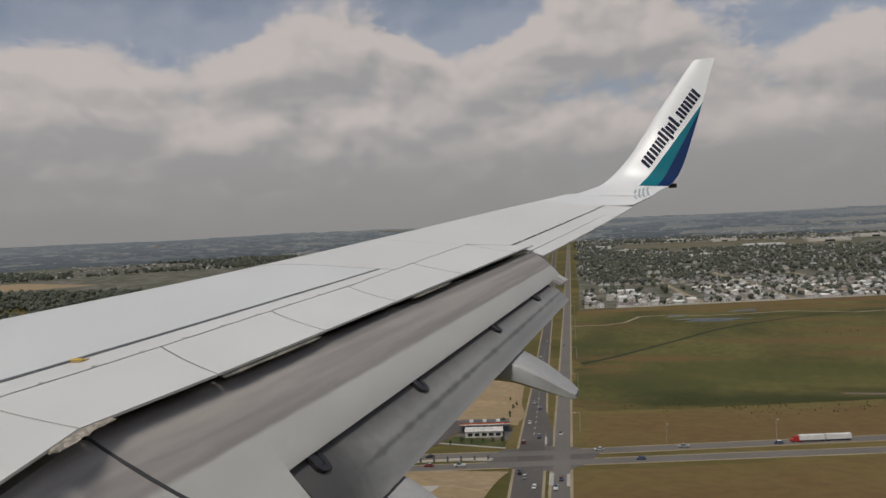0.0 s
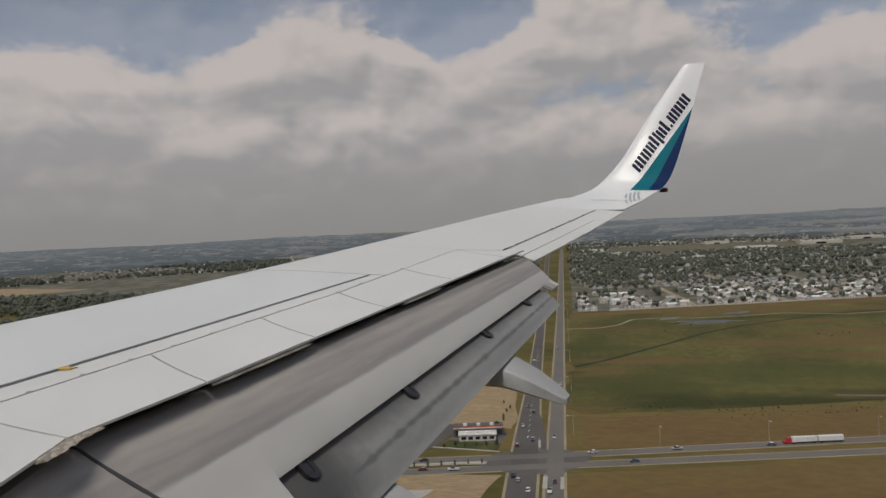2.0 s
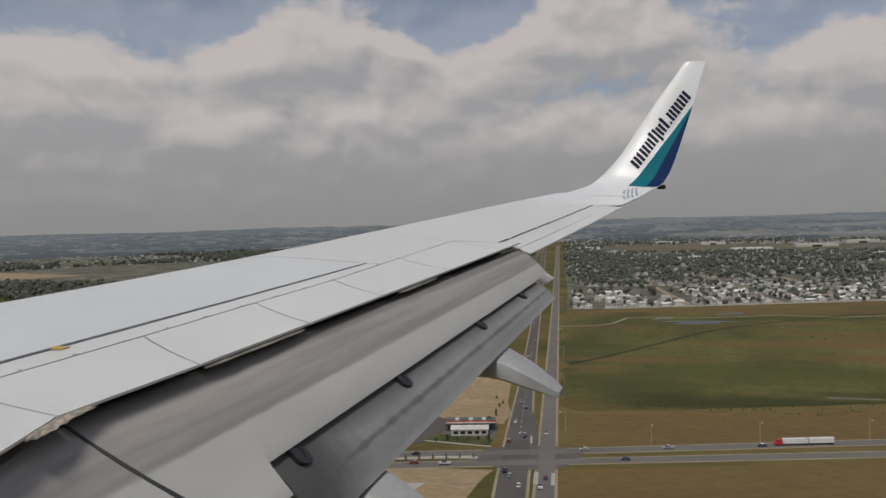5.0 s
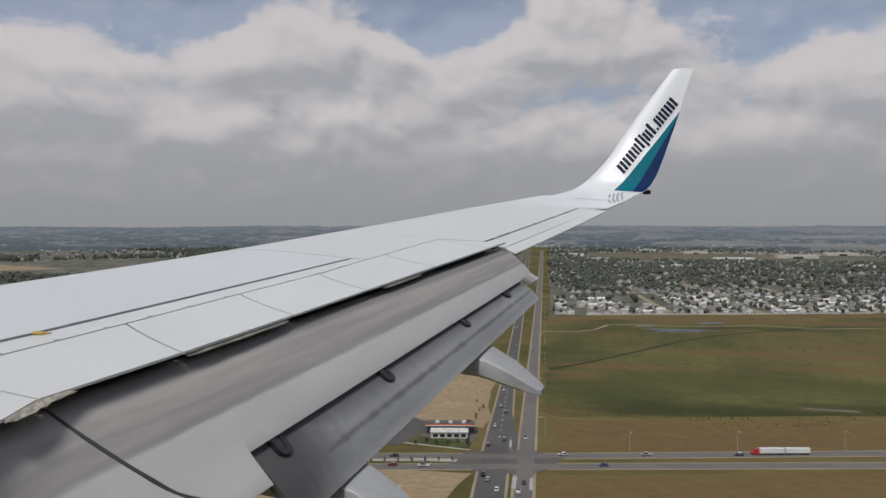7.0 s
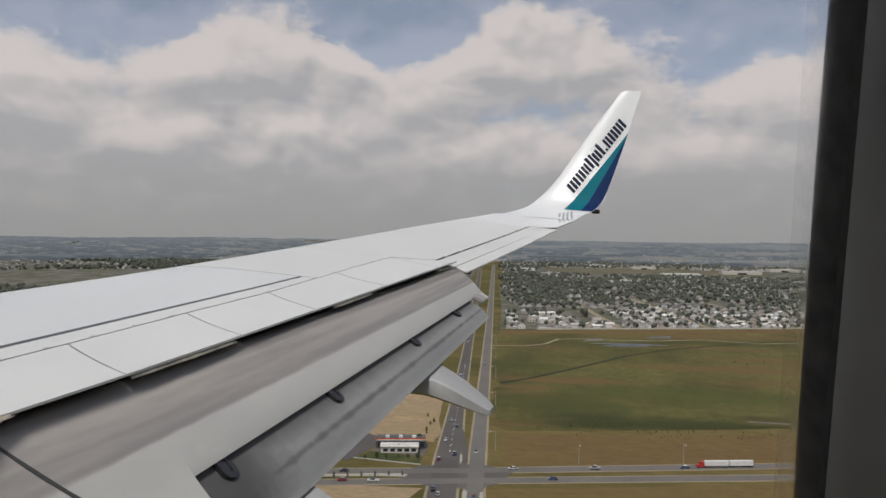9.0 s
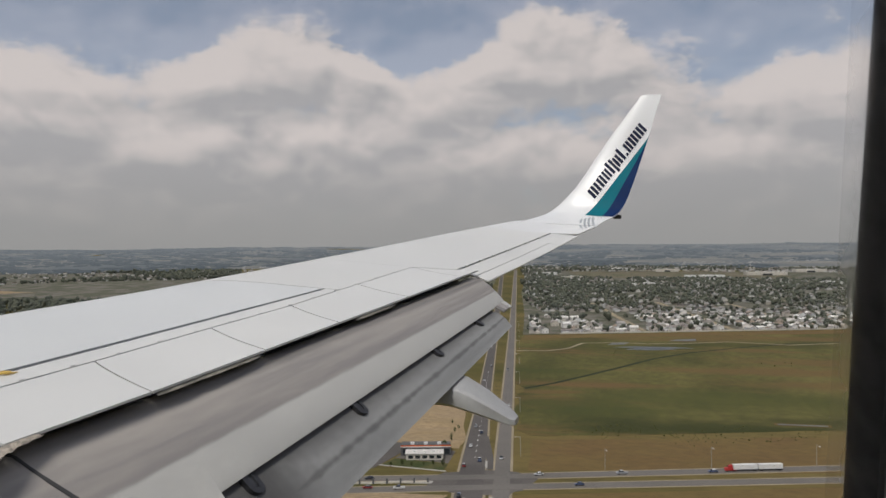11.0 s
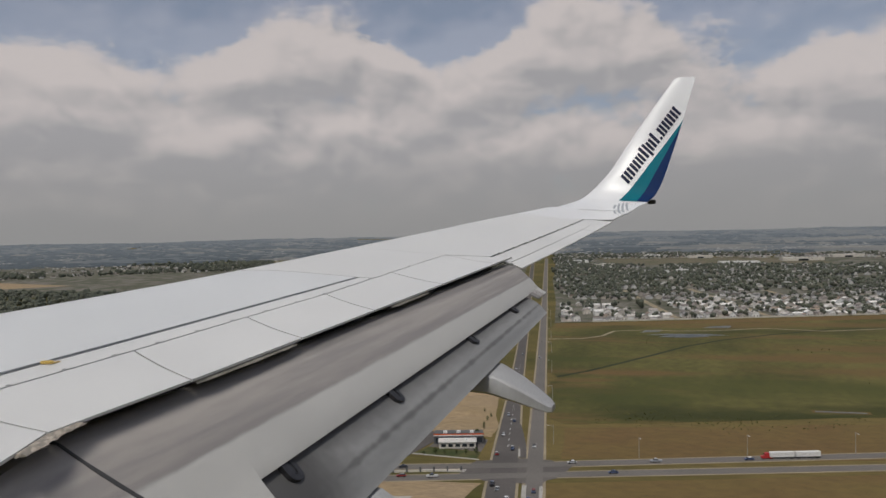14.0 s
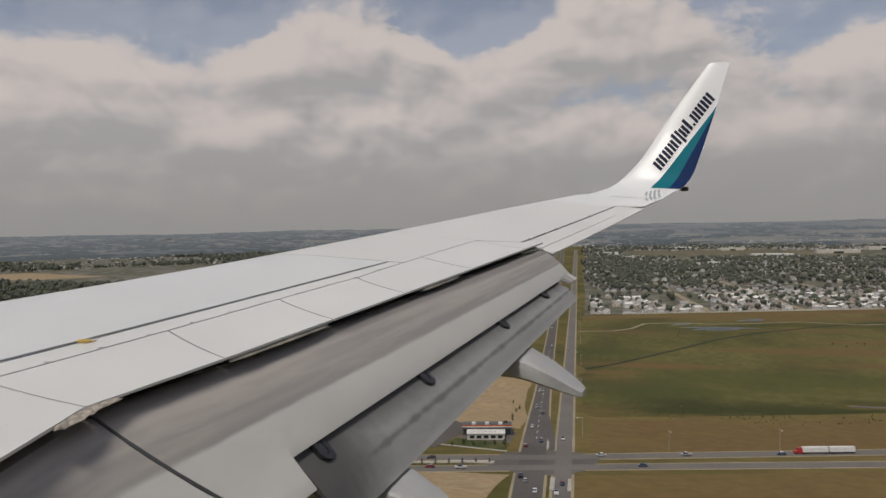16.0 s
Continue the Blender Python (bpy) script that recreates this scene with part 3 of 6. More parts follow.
# torn, curling seal at the inner corner of the spoilers
def torn_patch(u, v):
    x = lerp(4.98, 5.52, u)
    q = skin(x, 1.0)
    wide = (0.030 + 0.050 * math.sin(math.pi * min(1, u * 1.15)) + 0.022 * noise.noise(Vector((x * 11, 2.1, 0.4)))) * (0.3 if u < 0.04 else 1)
    curl = 0.014 * noise.noise(Vector((x * 16, v * 3, 5.0)))
    return q + Vector((0.02 * v, 0.006 - wide * v, -0.008 - 0.018 * v + curl * v))


plate("edge_seal", torn_patch, 30, 5, 0.004, torn_rubber, wing, "torn curling beige edge seal")


def lip_patch(a, b, seed):
    def fn(u, v):
        x = lerp(a, b, u)
        q = skin(x, table(x, [(5.0, 1.0), (6.4, 0.995), (8.6, 0.975), (11.2, 0.955)]))
        wide = 0.016 * (0.8 + 0.5 * noise.noise(Vector((x * 5, seed, 0.3)))) * min(1, 6 * u + 0.2, 6 * (1 - u) + 0.2)
        return q + Vector((0, 0.012 - (0.012 + wide) * v, -0.024 - 0.022 * v))
    return fn


for a, b in ((6.42, 7.50), (8.9, 9.6)):
    plate("edge_seal", lip_patch(a, b, a), 22, 3, 0.004, worn_seal, wing, "frayed beige edge seal")

# ---- the winglet ----
# x, z, y of the leading edge, y of the rear edge
WINGLET = [(16.0, rise(16.0), lead(16.0), trail(16.0)), (16.35, 2.03, 1.68, 0.13), (16.62, 2.10, 1.50, 0.0), (16.82, 2.19, 1.28, -0.10), (16.97, 2.38, 1.03, -0.22),
           (17.13, 2.744, 0.705, -0.36), (17.33, 3.155, 0.445, -0.49), (17.477, 3.578, 0.175, -0.625), (17.63, 4.05, -0.152, -0.75),
           (17.745, 4.42, -0.415, -0.865), (17.78, 4.525, -0.488, -0.893), (17.79, 4.565, -0.545, -0.905)]


def rounded(rows_in, steps=4):
    """Stations between the given ones, on a smooth curve through them."""
    out = []
    for i in range(len(rows_in) - 1):
        p = [rows_in[max(0, i - 1)], rows_in[i], rows_in[i + 1], rows_in[min(len(rows_in) - 1, i + 2)]]
        for k in range(steps):
            t = k / steps
            out.append(tuple(0.5 * (2 * b + (c - a) * t + (2 * a - 5 * b + 4 * c - d) * t * t + (3 * b - a - 3 * c + d) * t ** 3) for a, b, c, d in zip(*p)))
    return out + [rows_in[-1]]


WINGLET = rounded(WINGLET)


def winglet_rings():
    rings = []
    prof = [(0, 0), (0.02, 0.30), (0.08, 0.62), (0.2, 0.92), (0.35, 1.0), (0.55, 0.82), (0.8, 0.38), (1.0, 0.04)]
    for i, (x, z, yl, yt) in enumerate(WINGLET):
        a = WINGLET[max(0, i - 1)]
        b = WINGLET[min(len(WINGLET) - 1, i + 1)]
        n = Vector((-(b[1] - a[1]), 0, b[0] - a[0])).normalized()
        ch = yl - yt
        th = 0.045 * ch
        inner = [Vector((x, yl - c * ch, z)) + n * th * h for c, h in prof]
        outer = [Vector((x, yl - c * ch, z)) - n * th * h for c, h in reversed(prof[1:-1])]
        if i == 0:
            outer = [p - Vector((0, 0, 0.05)) for p in outer]
        rings.append(inner + outer)
    return rings


winglet = loft("winglet", winglet_rings(), winglet_paint, wing, "glossy white upturned winglet")


def on_winglet(y, z, off=0.006):
    """The point of the winglet's inner face at y and z."""
    for (x0, z0, l0, t0), (x1, z1, l1, t1) in zip(WINGLET, WINGLET[1:]):
        if z <= z1:
            k = (z - z0) / (z1 - z0)
            x, yl, yt = lerp(x0, x1, k), lerp(l0, l1, k), lerp(t0, t1, k)
            n = Vector((-(z1 - z0), 0, x1 - x0)).normalized()
            c = min(1, max(0, (yl - y) / (yl - yt)))
            h = table(c, [(0, 0), (0.02, 0.30), (0.08, 0.62), (0.2, 0.92), (0.35, 1.0), (0.55, 0.82), (0.8, 0.38), (1.0, 0.04)])
            return Vector((x, y, z)) + n * (0.045 * (yl - yt) * h + off)
    return Vector((WINGLET[-1][0], y, z))


def winglet_te(z):
    return table(z, [(w[1], w[3]) for w in WINGLET])


def stripe(name, mat, y_low, y_high, label):
    """A band of paint on the inner face between two lines, each a function of height, clipped at the rear edge."""
    verts, faces, n = [], [], 18
    z0, z1 = 2.10, 3.70
    for i in range(n + 1):
        z = lerp(z0, z1, i / n)
        te = winglet_te(z) + 0.006
        a, b = max(te, y_low(z)), max(te, y_high(z))
        for k in range(5):
            verts.append(on_winglet(lerp(a, b, k / 4), z, 0.006))
    for i in range(n):
        for k in range(4):
            p = i * 5 + k
            faces.append((p, p + 1, p + 6, p + 5))
    return link_mesh(name, verts, faces, mat, winglet, label, True)


top_line = lambda z: table(z, [(2.10, 0.52), (2.3, 0.36), (2.6, 0.14), (3.71, -0.67)])
mid_line = lambda z: table(z, [(2.10, 0.20), (2.3, 0.06), (2.6, -0.10), (3.68, -0.67)])
stripe("teal_band", teal, mid_line, top_line, "teal painted band")
stripe("navy_band", navy, lambda z: -9, mid_line, "navy painted band")

# the airline's name as plain upright bars of the letters' size: start, width, foot, head, bars
BLOCKS = [(0.0, 1.30, 0, 1, 3), (1.48, 0.78, 0, 1, 2), (2.42, 0.72, 0, 1, 2), (3.32, 0.34, 0, 1.25, 1), (3.86, 0.30, -0.25, 1.2, 1), (4.28, 0.78, 0, 1, 2), (5.24, 0.34, 0, 1.25, 1),
          (5.78, 0.26, 0, 0.25, 1), (6.19, 0.74, 0, 1, 2), (7.08, 0.80, 0, 1, 2), (8.02, 1.30, 0, 1, 3)]
base0, base1 = Vector((0.357, 2.445)), Vector((-0.631, 3.832))
lift = Vector((0.150, 0.155))


def lettering_point(x, h):
    q = base0.lerp(base1, x / 9.35) + lift * h
    return on_winglet(q.x, q.y, 0.006)


for x, w, lo, hi, bars in BLOCKS:
    verts, faces = [], []
    thick = w if bars == 1 else w * (0.42 if bars == 2 else 0.26)
    for n in range(bars):
        x0, b = x + (w - thick) * n / max(1, bars - 1), len(verts)
        for k in range(4):
            h = lerp(lo, hi, k / 3)
            verts += [lettering_point(x0, h), lettering_point(x0 + thick, h)]
        faces += [(b + 2 * k, b + 2 * k + 1, b + 2 * k + 3, b + 2 * k + 2) for k in range(3)]
    link_mesh("mark", verts, faces, ink, winglet, "dark upright bars")
# pale slanted bars on the tip, from the last panel of the wing to the foot of the winglet
def tip_point(x, c, off=0.006):
    """A point of the upper face near the tip; c runs from front to rear."""
    if x < 16.0:
        return skin(x, c, off)
    i = max(k for k in range(len(WINGLET) - 1) if WINGLET[k][0] <= x)
    a, b = WINGLET[i], WINGLET[i + 1]
    f = (x - a[0]) / (b[0] - a[0])
    yl, yt = lerp(a[2], b[2], f), lerp(a[3], b[3], f)
    n = Vector((-(b[1] - a[1]), 0, b[0] - a[0])).normalized()
    h = table(c, [(0, 0), (0.02, 0.30), (0.08, 0.62), (0.2, 0.92), (0.35, 1.0), (0.55, 0.82), (0.8, 0.38), (1.0, 0.04)])
    return Vector((x, lerp(yl, yt, c), lerp(a[1], b[1], f))) + n * (0.045 * (yl - yt) * h + off)


# inner and outer end of each bar: x, chord share
for x0, c0, x1, c1 in ((15.62, 0.915, 16.33, 0.725), (15.72, 0.935, 16.40, 0.75), (15.86, 0.945, 16.46, 0.775), (16.0, 0.96, 16.51, 0.80)):
    quad = []
    for k in range(5):
        x, c = lerp(x0, x1, k / 4), lerp(c0, c1, k / 4)
        quad += [tip_point(x, c - 0.012), tip_point(x, c + 0.012)]
    link_mesh("pale_mark", quad, [(2 * k, 2 * k + 1, 2 * k + 3, 2 * k + 2) for k in range(4)], pale_mark, winglet, "pale grey slanted bar")
bm = bmesh.new()
add_box(bm, (-0.03, -0.06, -0.045), (0.03, 0.09, 0.035), Matrix.Translation((16.88, -0.08, 2.12)), 0.02)
part("tail_light", bm, gap_black, winglet, "black rear position light")

# ---- the cabin wall and its window ----
FUS_Z, FUS_R, FUS_IN = 1.0, 1.80, 1.70
WIN_Y0, WIN_Y1, WIN_Z0, WIN_Z1 = -0.662, -0.20, 1.20, 1.74


def fuselage():
    """A tube with thickness and one window opening with rounded corners left as a hole."""
    ys = [-8.0, -5.0, -2.4, -1.4, WIN_Y0, WIN_Y1, 0.8, 2.4, 5.0, 8.0, 11.5]
    a0, a1 = math.asin((WIN_Z0 - FUS_Z) / FUS_R), math.asin((WIN_Z1 - FUS_Z) / FUS_R)
    angles = [a0 + (a1 - a0) * k / 6 for k in range(7)]
    rest = 42
    angles += [a1 + (2 * math.pi - (a1 - a0)) * k / rest for k in range(1, rest)]
    n = len(angles)
    for name, r, mat in (("wall_outer", FUS_R, winglet_paint), ("wall_inner", FUS_IN, shaded_plastic)):
        verts = [(r * math.cos(a), y, FUS_Z + r * math.sin(a)) for y in ys for a in angles]
        faces = []
        for i in range(len(ys) - 1):
            for j in range(n):
                if ys[i] == WIN_Y0 and j < 6:
                    continue
                a, b = i * n + j, i * n + (j + 1) % n
                faces.append((a, b, b + n, a + n))
        faces += [tuple(range(n)), tuple(range((len(ys) - 1) * n, len(ys) * n))]
        ob = link_mesh(name, verts, faces, mat, None, "", True)
        tagged(ob, "plastic cabin wall lining, coloured dark for shade" if r == FUS_IN else "white painted fuselage skin", "wall", kind="structure")


fuselage()


def window_frame():
    win = new("window_1")
    tagged(win, "cabin window with grey reveal and clear pane", "window", kind="structure")

    def ring(grow, r):
        """Rounded rectangle round the opening, on the cylinder of radius r."""
        y0, y1, z0, z1 = WIN_Y0 - grow, WIN_Y1 + grow, WIN_Z0 - grow, WIN_Z1 + grow
        rad, out = 0.10, []
        for cy, cz, s in ((y1 - rad, z1 - rad, 0), (y0 + rad, z1 - rad, 1), (y0 + rad, z0 + rad, 2), (y1 - rad, z0 + rad, 3)):
            for k in range(7):
                a = (s + k / 6) * math.pi / 2
                z = cz + rad * math.sin(a)
                out.append(Vector((math.sqrt(r * r - (z - FUS_Z) ** 2), cy + rad * math.cos(a), z)))
        return out

    # (outline growth, radius) down the reveal, from the lining to the outer skin
    def sleeve(name, steps, mat, label):
        rings = [ring(g, r) for g, r in steps]
        k = len(rings[0])
        verts = [p for q in rings for p in q]
        faces = [(i * k + j, i * k + (j + 1) % k, (i + 1) * k + (j + 1) % k, (i + 1) * k + j) for i in range(len(rings) - 1) for j in range(k)]
        uvs = [(j / k, i / (len(rings) - 1)) for i in range(len(rings)) for j in range(k)]
        return link_mesh(name, verts, faces, mat, win, label, name != "window_trim", uvs)

    sleeve("window_trim", [(0.16, FUS_IN - 0.004), (0.03, FUS_IN - 0.006), (0.018, FUS_IN - 0.002), (0.014, FUS_IN + 0.008)], shaded_plastic, "plastic window trim, coloured dark for shade")
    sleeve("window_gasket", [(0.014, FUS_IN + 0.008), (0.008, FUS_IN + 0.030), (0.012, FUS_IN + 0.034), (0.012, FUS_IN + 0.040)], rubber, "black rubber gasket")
    sleeve("window_sleeve", [(0.010, FUS_IN + 0.040), (0.002, FUS_IN + 0.075), (0.01, FUS_IN + 0.085), (0.14, FUS_R + 0.003), (0.14, FUS_R + 0.006)], shaded_reveal, "window reveal, coloured dark for shade")
    sleeve("pane_edge", [(-0.001, FUS_IN + 0.070), (-0.005, FUS_IN + 0.071), (-0.009, FUS_IN + 0.072), (-0.0125, FUS_IN + 0.073)], pane_edge_mat, "frosted edge of the acrylic pane")
    r, n = FUS_IN + 0.06, 10
    verts = []
    for k in range(n + 1):
        z = lerp(WIN_Z0, WIN_Z1, k / n)
        x = math.sqrt(r * r - (z - FUS_Z) ** 2)
        verts += [(x, WIN_Y0, z), (x, WIN_Y1, z), (x + 0.005, WIN_Y0, z), (x + 0.005, WIN_Y1, z)]
    faces = []
    for k in range(n):
        a = k * 4
        faces += [(a, a + 1, a + 5, a + 4), (a + 2, a + 6, a + 7, a + 3)]
    pane = link_mesh("pane", verts, faces, clear_pane, win, "clear curved acrylic pane", True)
    pane.visible_shadow = False


def edge_material():
    m = bpy.data.materials.new("frosted_acrylic")
    m.use_nodes = True
    tree = m.node_tree
    b = tree.nodes["Principled BSDF"]
    b.inputs["Base Color"].default_value = (0.9, 0.88, 0.85, 1)
    b.inputs["Roughness"].default_value = 0.5
    b.inputs["Transmission Weight"].default_value = 0.75
    b.inputs["IOR"].default_value = 1.1
    t = tree.nodes.new("ShaderNodeBsdfTransparent")
    mx = tree.nodes.new("ShaderNodeMixShader")
    n = tree.nodes.new("ShaderNodeTexNoise")
    n.inputs["Scale"].default_value, n.inputs["Detail"].default_value = 30, 4
    uv = tree.nodes.new("ShaderNodeUVMap")
    sep = tree.nodes.new("ShaderNodeSeparateXYZ")
    tree.links.new(uv.outputs[0], sep.inputs[0])
    frost = math_node(tree, "MULTIPLY", smooth_range(tree, n.outputs["Fac"], 0.3, 0.7, 0.34, 0.60), smooth_range(tree, sep.outputs[1], 0.3, 1.0, 1.0, 0.45))
    tree.links.new(frost, mx.inputs[0])
    tree.links.new(t.outputs[0], mx.inputs[1])
    tree.links.new(b.outputs[0], mx.inputs[2])
    tree.links.new(mx.outputs[0], tree.nodes["Material Output"].inputs[0])
    return m


def pane_material():
    m = bpy.data.materials.new("clear_acrylic")
    m.use_nodes = True
    tree = m.node_tree
    t = tree.nodes.new("ShaderNodeBsdfTransparent")
    g = tree.nodes.new("ShaderNodeBsdfGlossy")
    g.inputs["Roughness"].default_value = 0.05
    mx = tree.nodes.new("ShaderNodeMixShader")
    mx.inputs[0].default_value = 0.02
    tree.links.new(t.outputs[0], mx.inputs[1])
    tree.links.new(g.outputs[0], mx.inputs[2])
    tree.links.new(mx.outputs[0], tree.nodes["Material Output"].inputs[0])
    return m


pane_edge_mat = edge_material()
clear_pane = pane_material()
window_frame()

# ---- the ground ----
GROUND = -105.0
grass = material("prairie_grass", (0.085, 0.082, 0.022), 0.95, vary=0.35, scale=0.006, fine=0.12, second=(0.125, 0.095, 0.036), patch=1.6, stretch=(2.2, 0.6, 1), spec=0.15)
green_grass = material("green_meadow", (0.090, 0.090, 0.027), 0.95, vary=0.34, scale=0.016, fine=0.16, second=(0.120, 0.104, 0.037), patch=2.4, stretch=(0.55, 1.0, 1), spec=0.15)
hay = material("mown_brown_field", (0.165, 0.104, 0.045), 0.95, vary=0.22, scale=0.02, fine=0.25, second=(0.135, 0.100, 0.038), patch=1.8, stretch=(0.9, 0.6, 1), spec=0.15)
soil = material("bare_sandy_soil", (0.37, 0.275, 0.17), 0.95, vary=0.30, scale=0.035, fine=0.35, second=(0.25, 0.185, 0.105), patch=1.5, stretch=(1.5, 0.7, 1), spec=0.15)
asphalt = material("asphalt", (0.105, 0.095, 0.088), 0.9, vary=0.2, scale=0.03, fine=0.6, spec=0.2)
pale_asphalt = material("worn_asphalt", (0.155, 0.142, 0.128), 0.9, vary=0.15, scale=0.03, fine=0.6, spec=0.2)
junction_asphalt = material("junction_asphalt", (0.125, 0.113, 0.102), 0.9, vary=0.25, scale=0.06, fine=0.8, second=(0.12, 0.108, 0.098), patch=2.0, spec=0.2)
concrete = material("concrete", (0.38, 0.36, 0.32), 0.85, vary=0.12, scale=0.3, fine=4)
gravel = material("pale_gravel", (0.30, 0.25, 0.17), 0.95, vary=0.2, scale=0.05, fine=0.6, spec=0.15)
lot_paint = material("road_paint", (0.70, 0.69, 0.66), 0.7, vary=0.1, scale=0.5, fine=5)
reeds = material("dark_reeds", (0.035, 0.040, 0.020), 0.9, vary=0.3, scale=0.1, fine=0.8, spec=0.15)
shrub_leaf = material("shrub_leaves", (0.110, 0.114, 0.042), 0.9, vary=0.4, scale=0.1, fine=1.2, spec=0.15)
green_lawn = material("green_lawn", (0.062, 0.078, 0.028), 0.95, vary=0.3, scale=0.08, fine=0.8, second=(0.09, 0.085, 0.035), patch=1.6, spec=0.15)
leaf = material("tree_leaves", (0.058, 0.072, 0.024), 0.85, vary=0.4, scale=0.08, fine=1.0, spec=0.2)
bark = material("bark", (0.12, 0.085, 0.06), 0.9, vary=0.3, scale=1.0, fine=8)
pond_water = material("pond_water", (0.05, 0.06, 0.06), 0.4, vary=0.1, scale=0.05, fine=0.4)
town_ground = material("town_lawns_and_streets", (0.105, 0.108, 0.070), 0.95, vary=0.3, scale=0.03, fine=0.2, second=(0.150, 0.138, 0.115), spec=0.15)


# swards of the meadow: x, y, half widths across and along, which of SWARD_COLOURS, how dense
SWARDS = [(492, -40, 26, 120, 0, 0.95), (520, -170, 34, 120, 0, 0.8), (545, 40, 30, 60, 1, 0.7), (590, -60, 40, 130, 1, 0.6), (925, -110, 22, 110, 0, 0.45),
          (870, 30, 20, 80, 1, 0.5), (735, -100, 26, 110, 2, 0.75), (800, -190, 30, 130, 2, 0.7), (640, 40, 18, 60, 2, 0.6), (665, -190, 26, 140, 2, 0.65),
          (975, -20, 22, 120, 2, 0.6), (600, 75, 14, 30, 2, 0.7), (700, 80, 24, 50, 1, 0.6), (1010, -160, 30, 150, 2, 0.7)]
SWARD_COLOURS = [(0.044, 0.048, 0.016), (0.060, 0.068, 0.020), (0.150, 0.092, 0.040)]


def mottle(m):
    """Lays soft-edged swards of scrub, damp and dry grass into a meadow."""
    tree = m.node_tree
    N = tree.nodes.new
    b = tree.nodes["Principled BSDF"]
    base = b.inputs["Base Color"].links[0].from_socket
    tc = N("ShaderNodeTexCoord")

    def grain(scale, detail, stretch):
        mp = N("ShaderNodeMapping")
        mp.inputs["Scale"].default_value = stretch
        tree.links.new(tc.outputs["Object"], mp.inputs[0])
        n = N("ShaderNodeTexNoise")
        n.inputs["Scale"].default_value, n.inputs["Detail"].default_value, n.inputs["Roughness"].default_value = scale, detail, 0.62
        tree.links.new(mp.outputs[0], n.inputs["Vector"])
        return n

    warp = N("ShaderNodeVectorMath")
    warp.operation = "MULTIPLY_ADD"
    tree.links.new(grain(0.012, 6, (1, 1, 1)).outputs["Color"], warp.inputs[0])
    warp.inputs[1].default_value = (70, 120, 0)
    tree.links.new(tc.outputs["Object"], warp.inputs[2])
    tufts = grain(0.05, 8, (1.0, 0.55, 1)).outputs["Fac"]

    def lay(colour, share):
        nonlocal base
        mx = N("ShaderNodeMix")
        mx.data_type = "RGBA"
        tree.links.new(share, mx.inputs["Factor"])
        tree.links.new(base, mx.inputs["A"])
        mx.inputs["B"].default_value = (*colour, 1)
        base = mx.outputs["Result"]

    # long dry streaks all over
    streak = grain(0.010, 7, (2.6, 0.45, 1)).outputs["Fac"]
    lay(SWARD_COLOURS[2], smooth_range(tree, math_node(tree, "ADD", streak, math_node(tree, "MULTIPLY", math_node(tree, "SUBTRACT", tufts, 0.5), 0.25)), 0.52, 0.68, 0.0, 0.75))
    for x, y, w, t, k, dense in SWARDS:
        d = N("ShaderNodeVectorMath")
        d.operation = "SUBTRACT"
        tree.links.new(warp.outputs[0], d.inputs[0])
        d.inputs[1].default_value = (x + 35, y + 60, 0)
        q = N("ShaderNodeVectorMath")
        q.operation = "MULTIPLY"
        tree.links.new(d.outputs[0], q.inputs[0])
        q.inputs[1].default_value = (1 / w, 1 / t, 0)
        ln = N("ShaderNodeVectorMath")
        ln.operation = "LENGTH"
        tree.links.new(q.outputs[0], ln.inputs[0])
        reach = math_node(tree, "ADD", ln.outputs["Value"], math_node(tree, "MULTIPLY", math_node(tree, "SUBTRACT", tufts, 0.5), 1.5))
        lay(SWARD_COLOURS[k], smooth_range(tree, reach, 0.35, 1.35, dense, 0.0))
    tree.links.new(base, b.inputs["Base Color"])


mottle(green_grass)


EDGE_X, SLOPE = 1045.0, 0.024  # the town's edge abeam, and the rise of the land behind it


def behind_edge(x, y):
    """Metres behind the line of the town's edge."""
    return (x + 0.343 * y - EDGE_X) * 0.9459


def hills(x, y):
    r = math.hypot(x, y)
    k = min(1, max(0, (r - 2700) / 2100))
    k = k * k * (3 - 2 * k)
    return SLOPE * min(max(0.0, behind_edge(x, y)), 2900.0) + k * (58 + 12 * noise.noise(Vector((x / 900, y / 900, 0.3))) + 6 * noise.noise(Vector((x / 300, y / 300, 4.3))))


def ground_sheet():
    """One sheet in rows along the town's edge, with a crease at the foot of the slope."""
    rows_s = [-6000, -4200, -2800, -1800, -1300, -1000, -800, -620, -450, -300, -180, -90, -30, 0, 60, 200, 500, 900, 1300, 1600, 1800, 2000, 2200, 2400, 2600, 2800, 3000, 3250, 3600, 4200, 5000]
    cols = [-6000 + 200 * k for k in range(61)]
    along, inward = Vector((-0.3244, 0.9459)), Vector((0.9459, 0.3244))
    verts, faces, k = [], [], len(cols)
    for a in rows_s:
        for c in cols:
            p = Vector((EDGE_X, 0)) + along * c + inward * a
            verts.append((p.x, p.y, GROUND + hills(p.x, p.y)))
    for i in range(len(rows_s) - 1):
        for j in range(k - 1):
            q = i * k + j
            faces.append((q, q + 1, q + k + 1, q + k))
    ob = link_mesh("ground", verts, faces, grass, None, "", True)
    tagged(ob, "dry green and brown prairie grassland", "ground", kind="structure")


ground_sheet()


def wobble(p, k, amount, seed):
    return Vector((p[0] + amount * noise.noise(Vector((p[0] / k, p[1] / k, seed))), p[1] + amount * noise.noise(Vector((p[0] / k, p[1] / k, seed + 9)))))


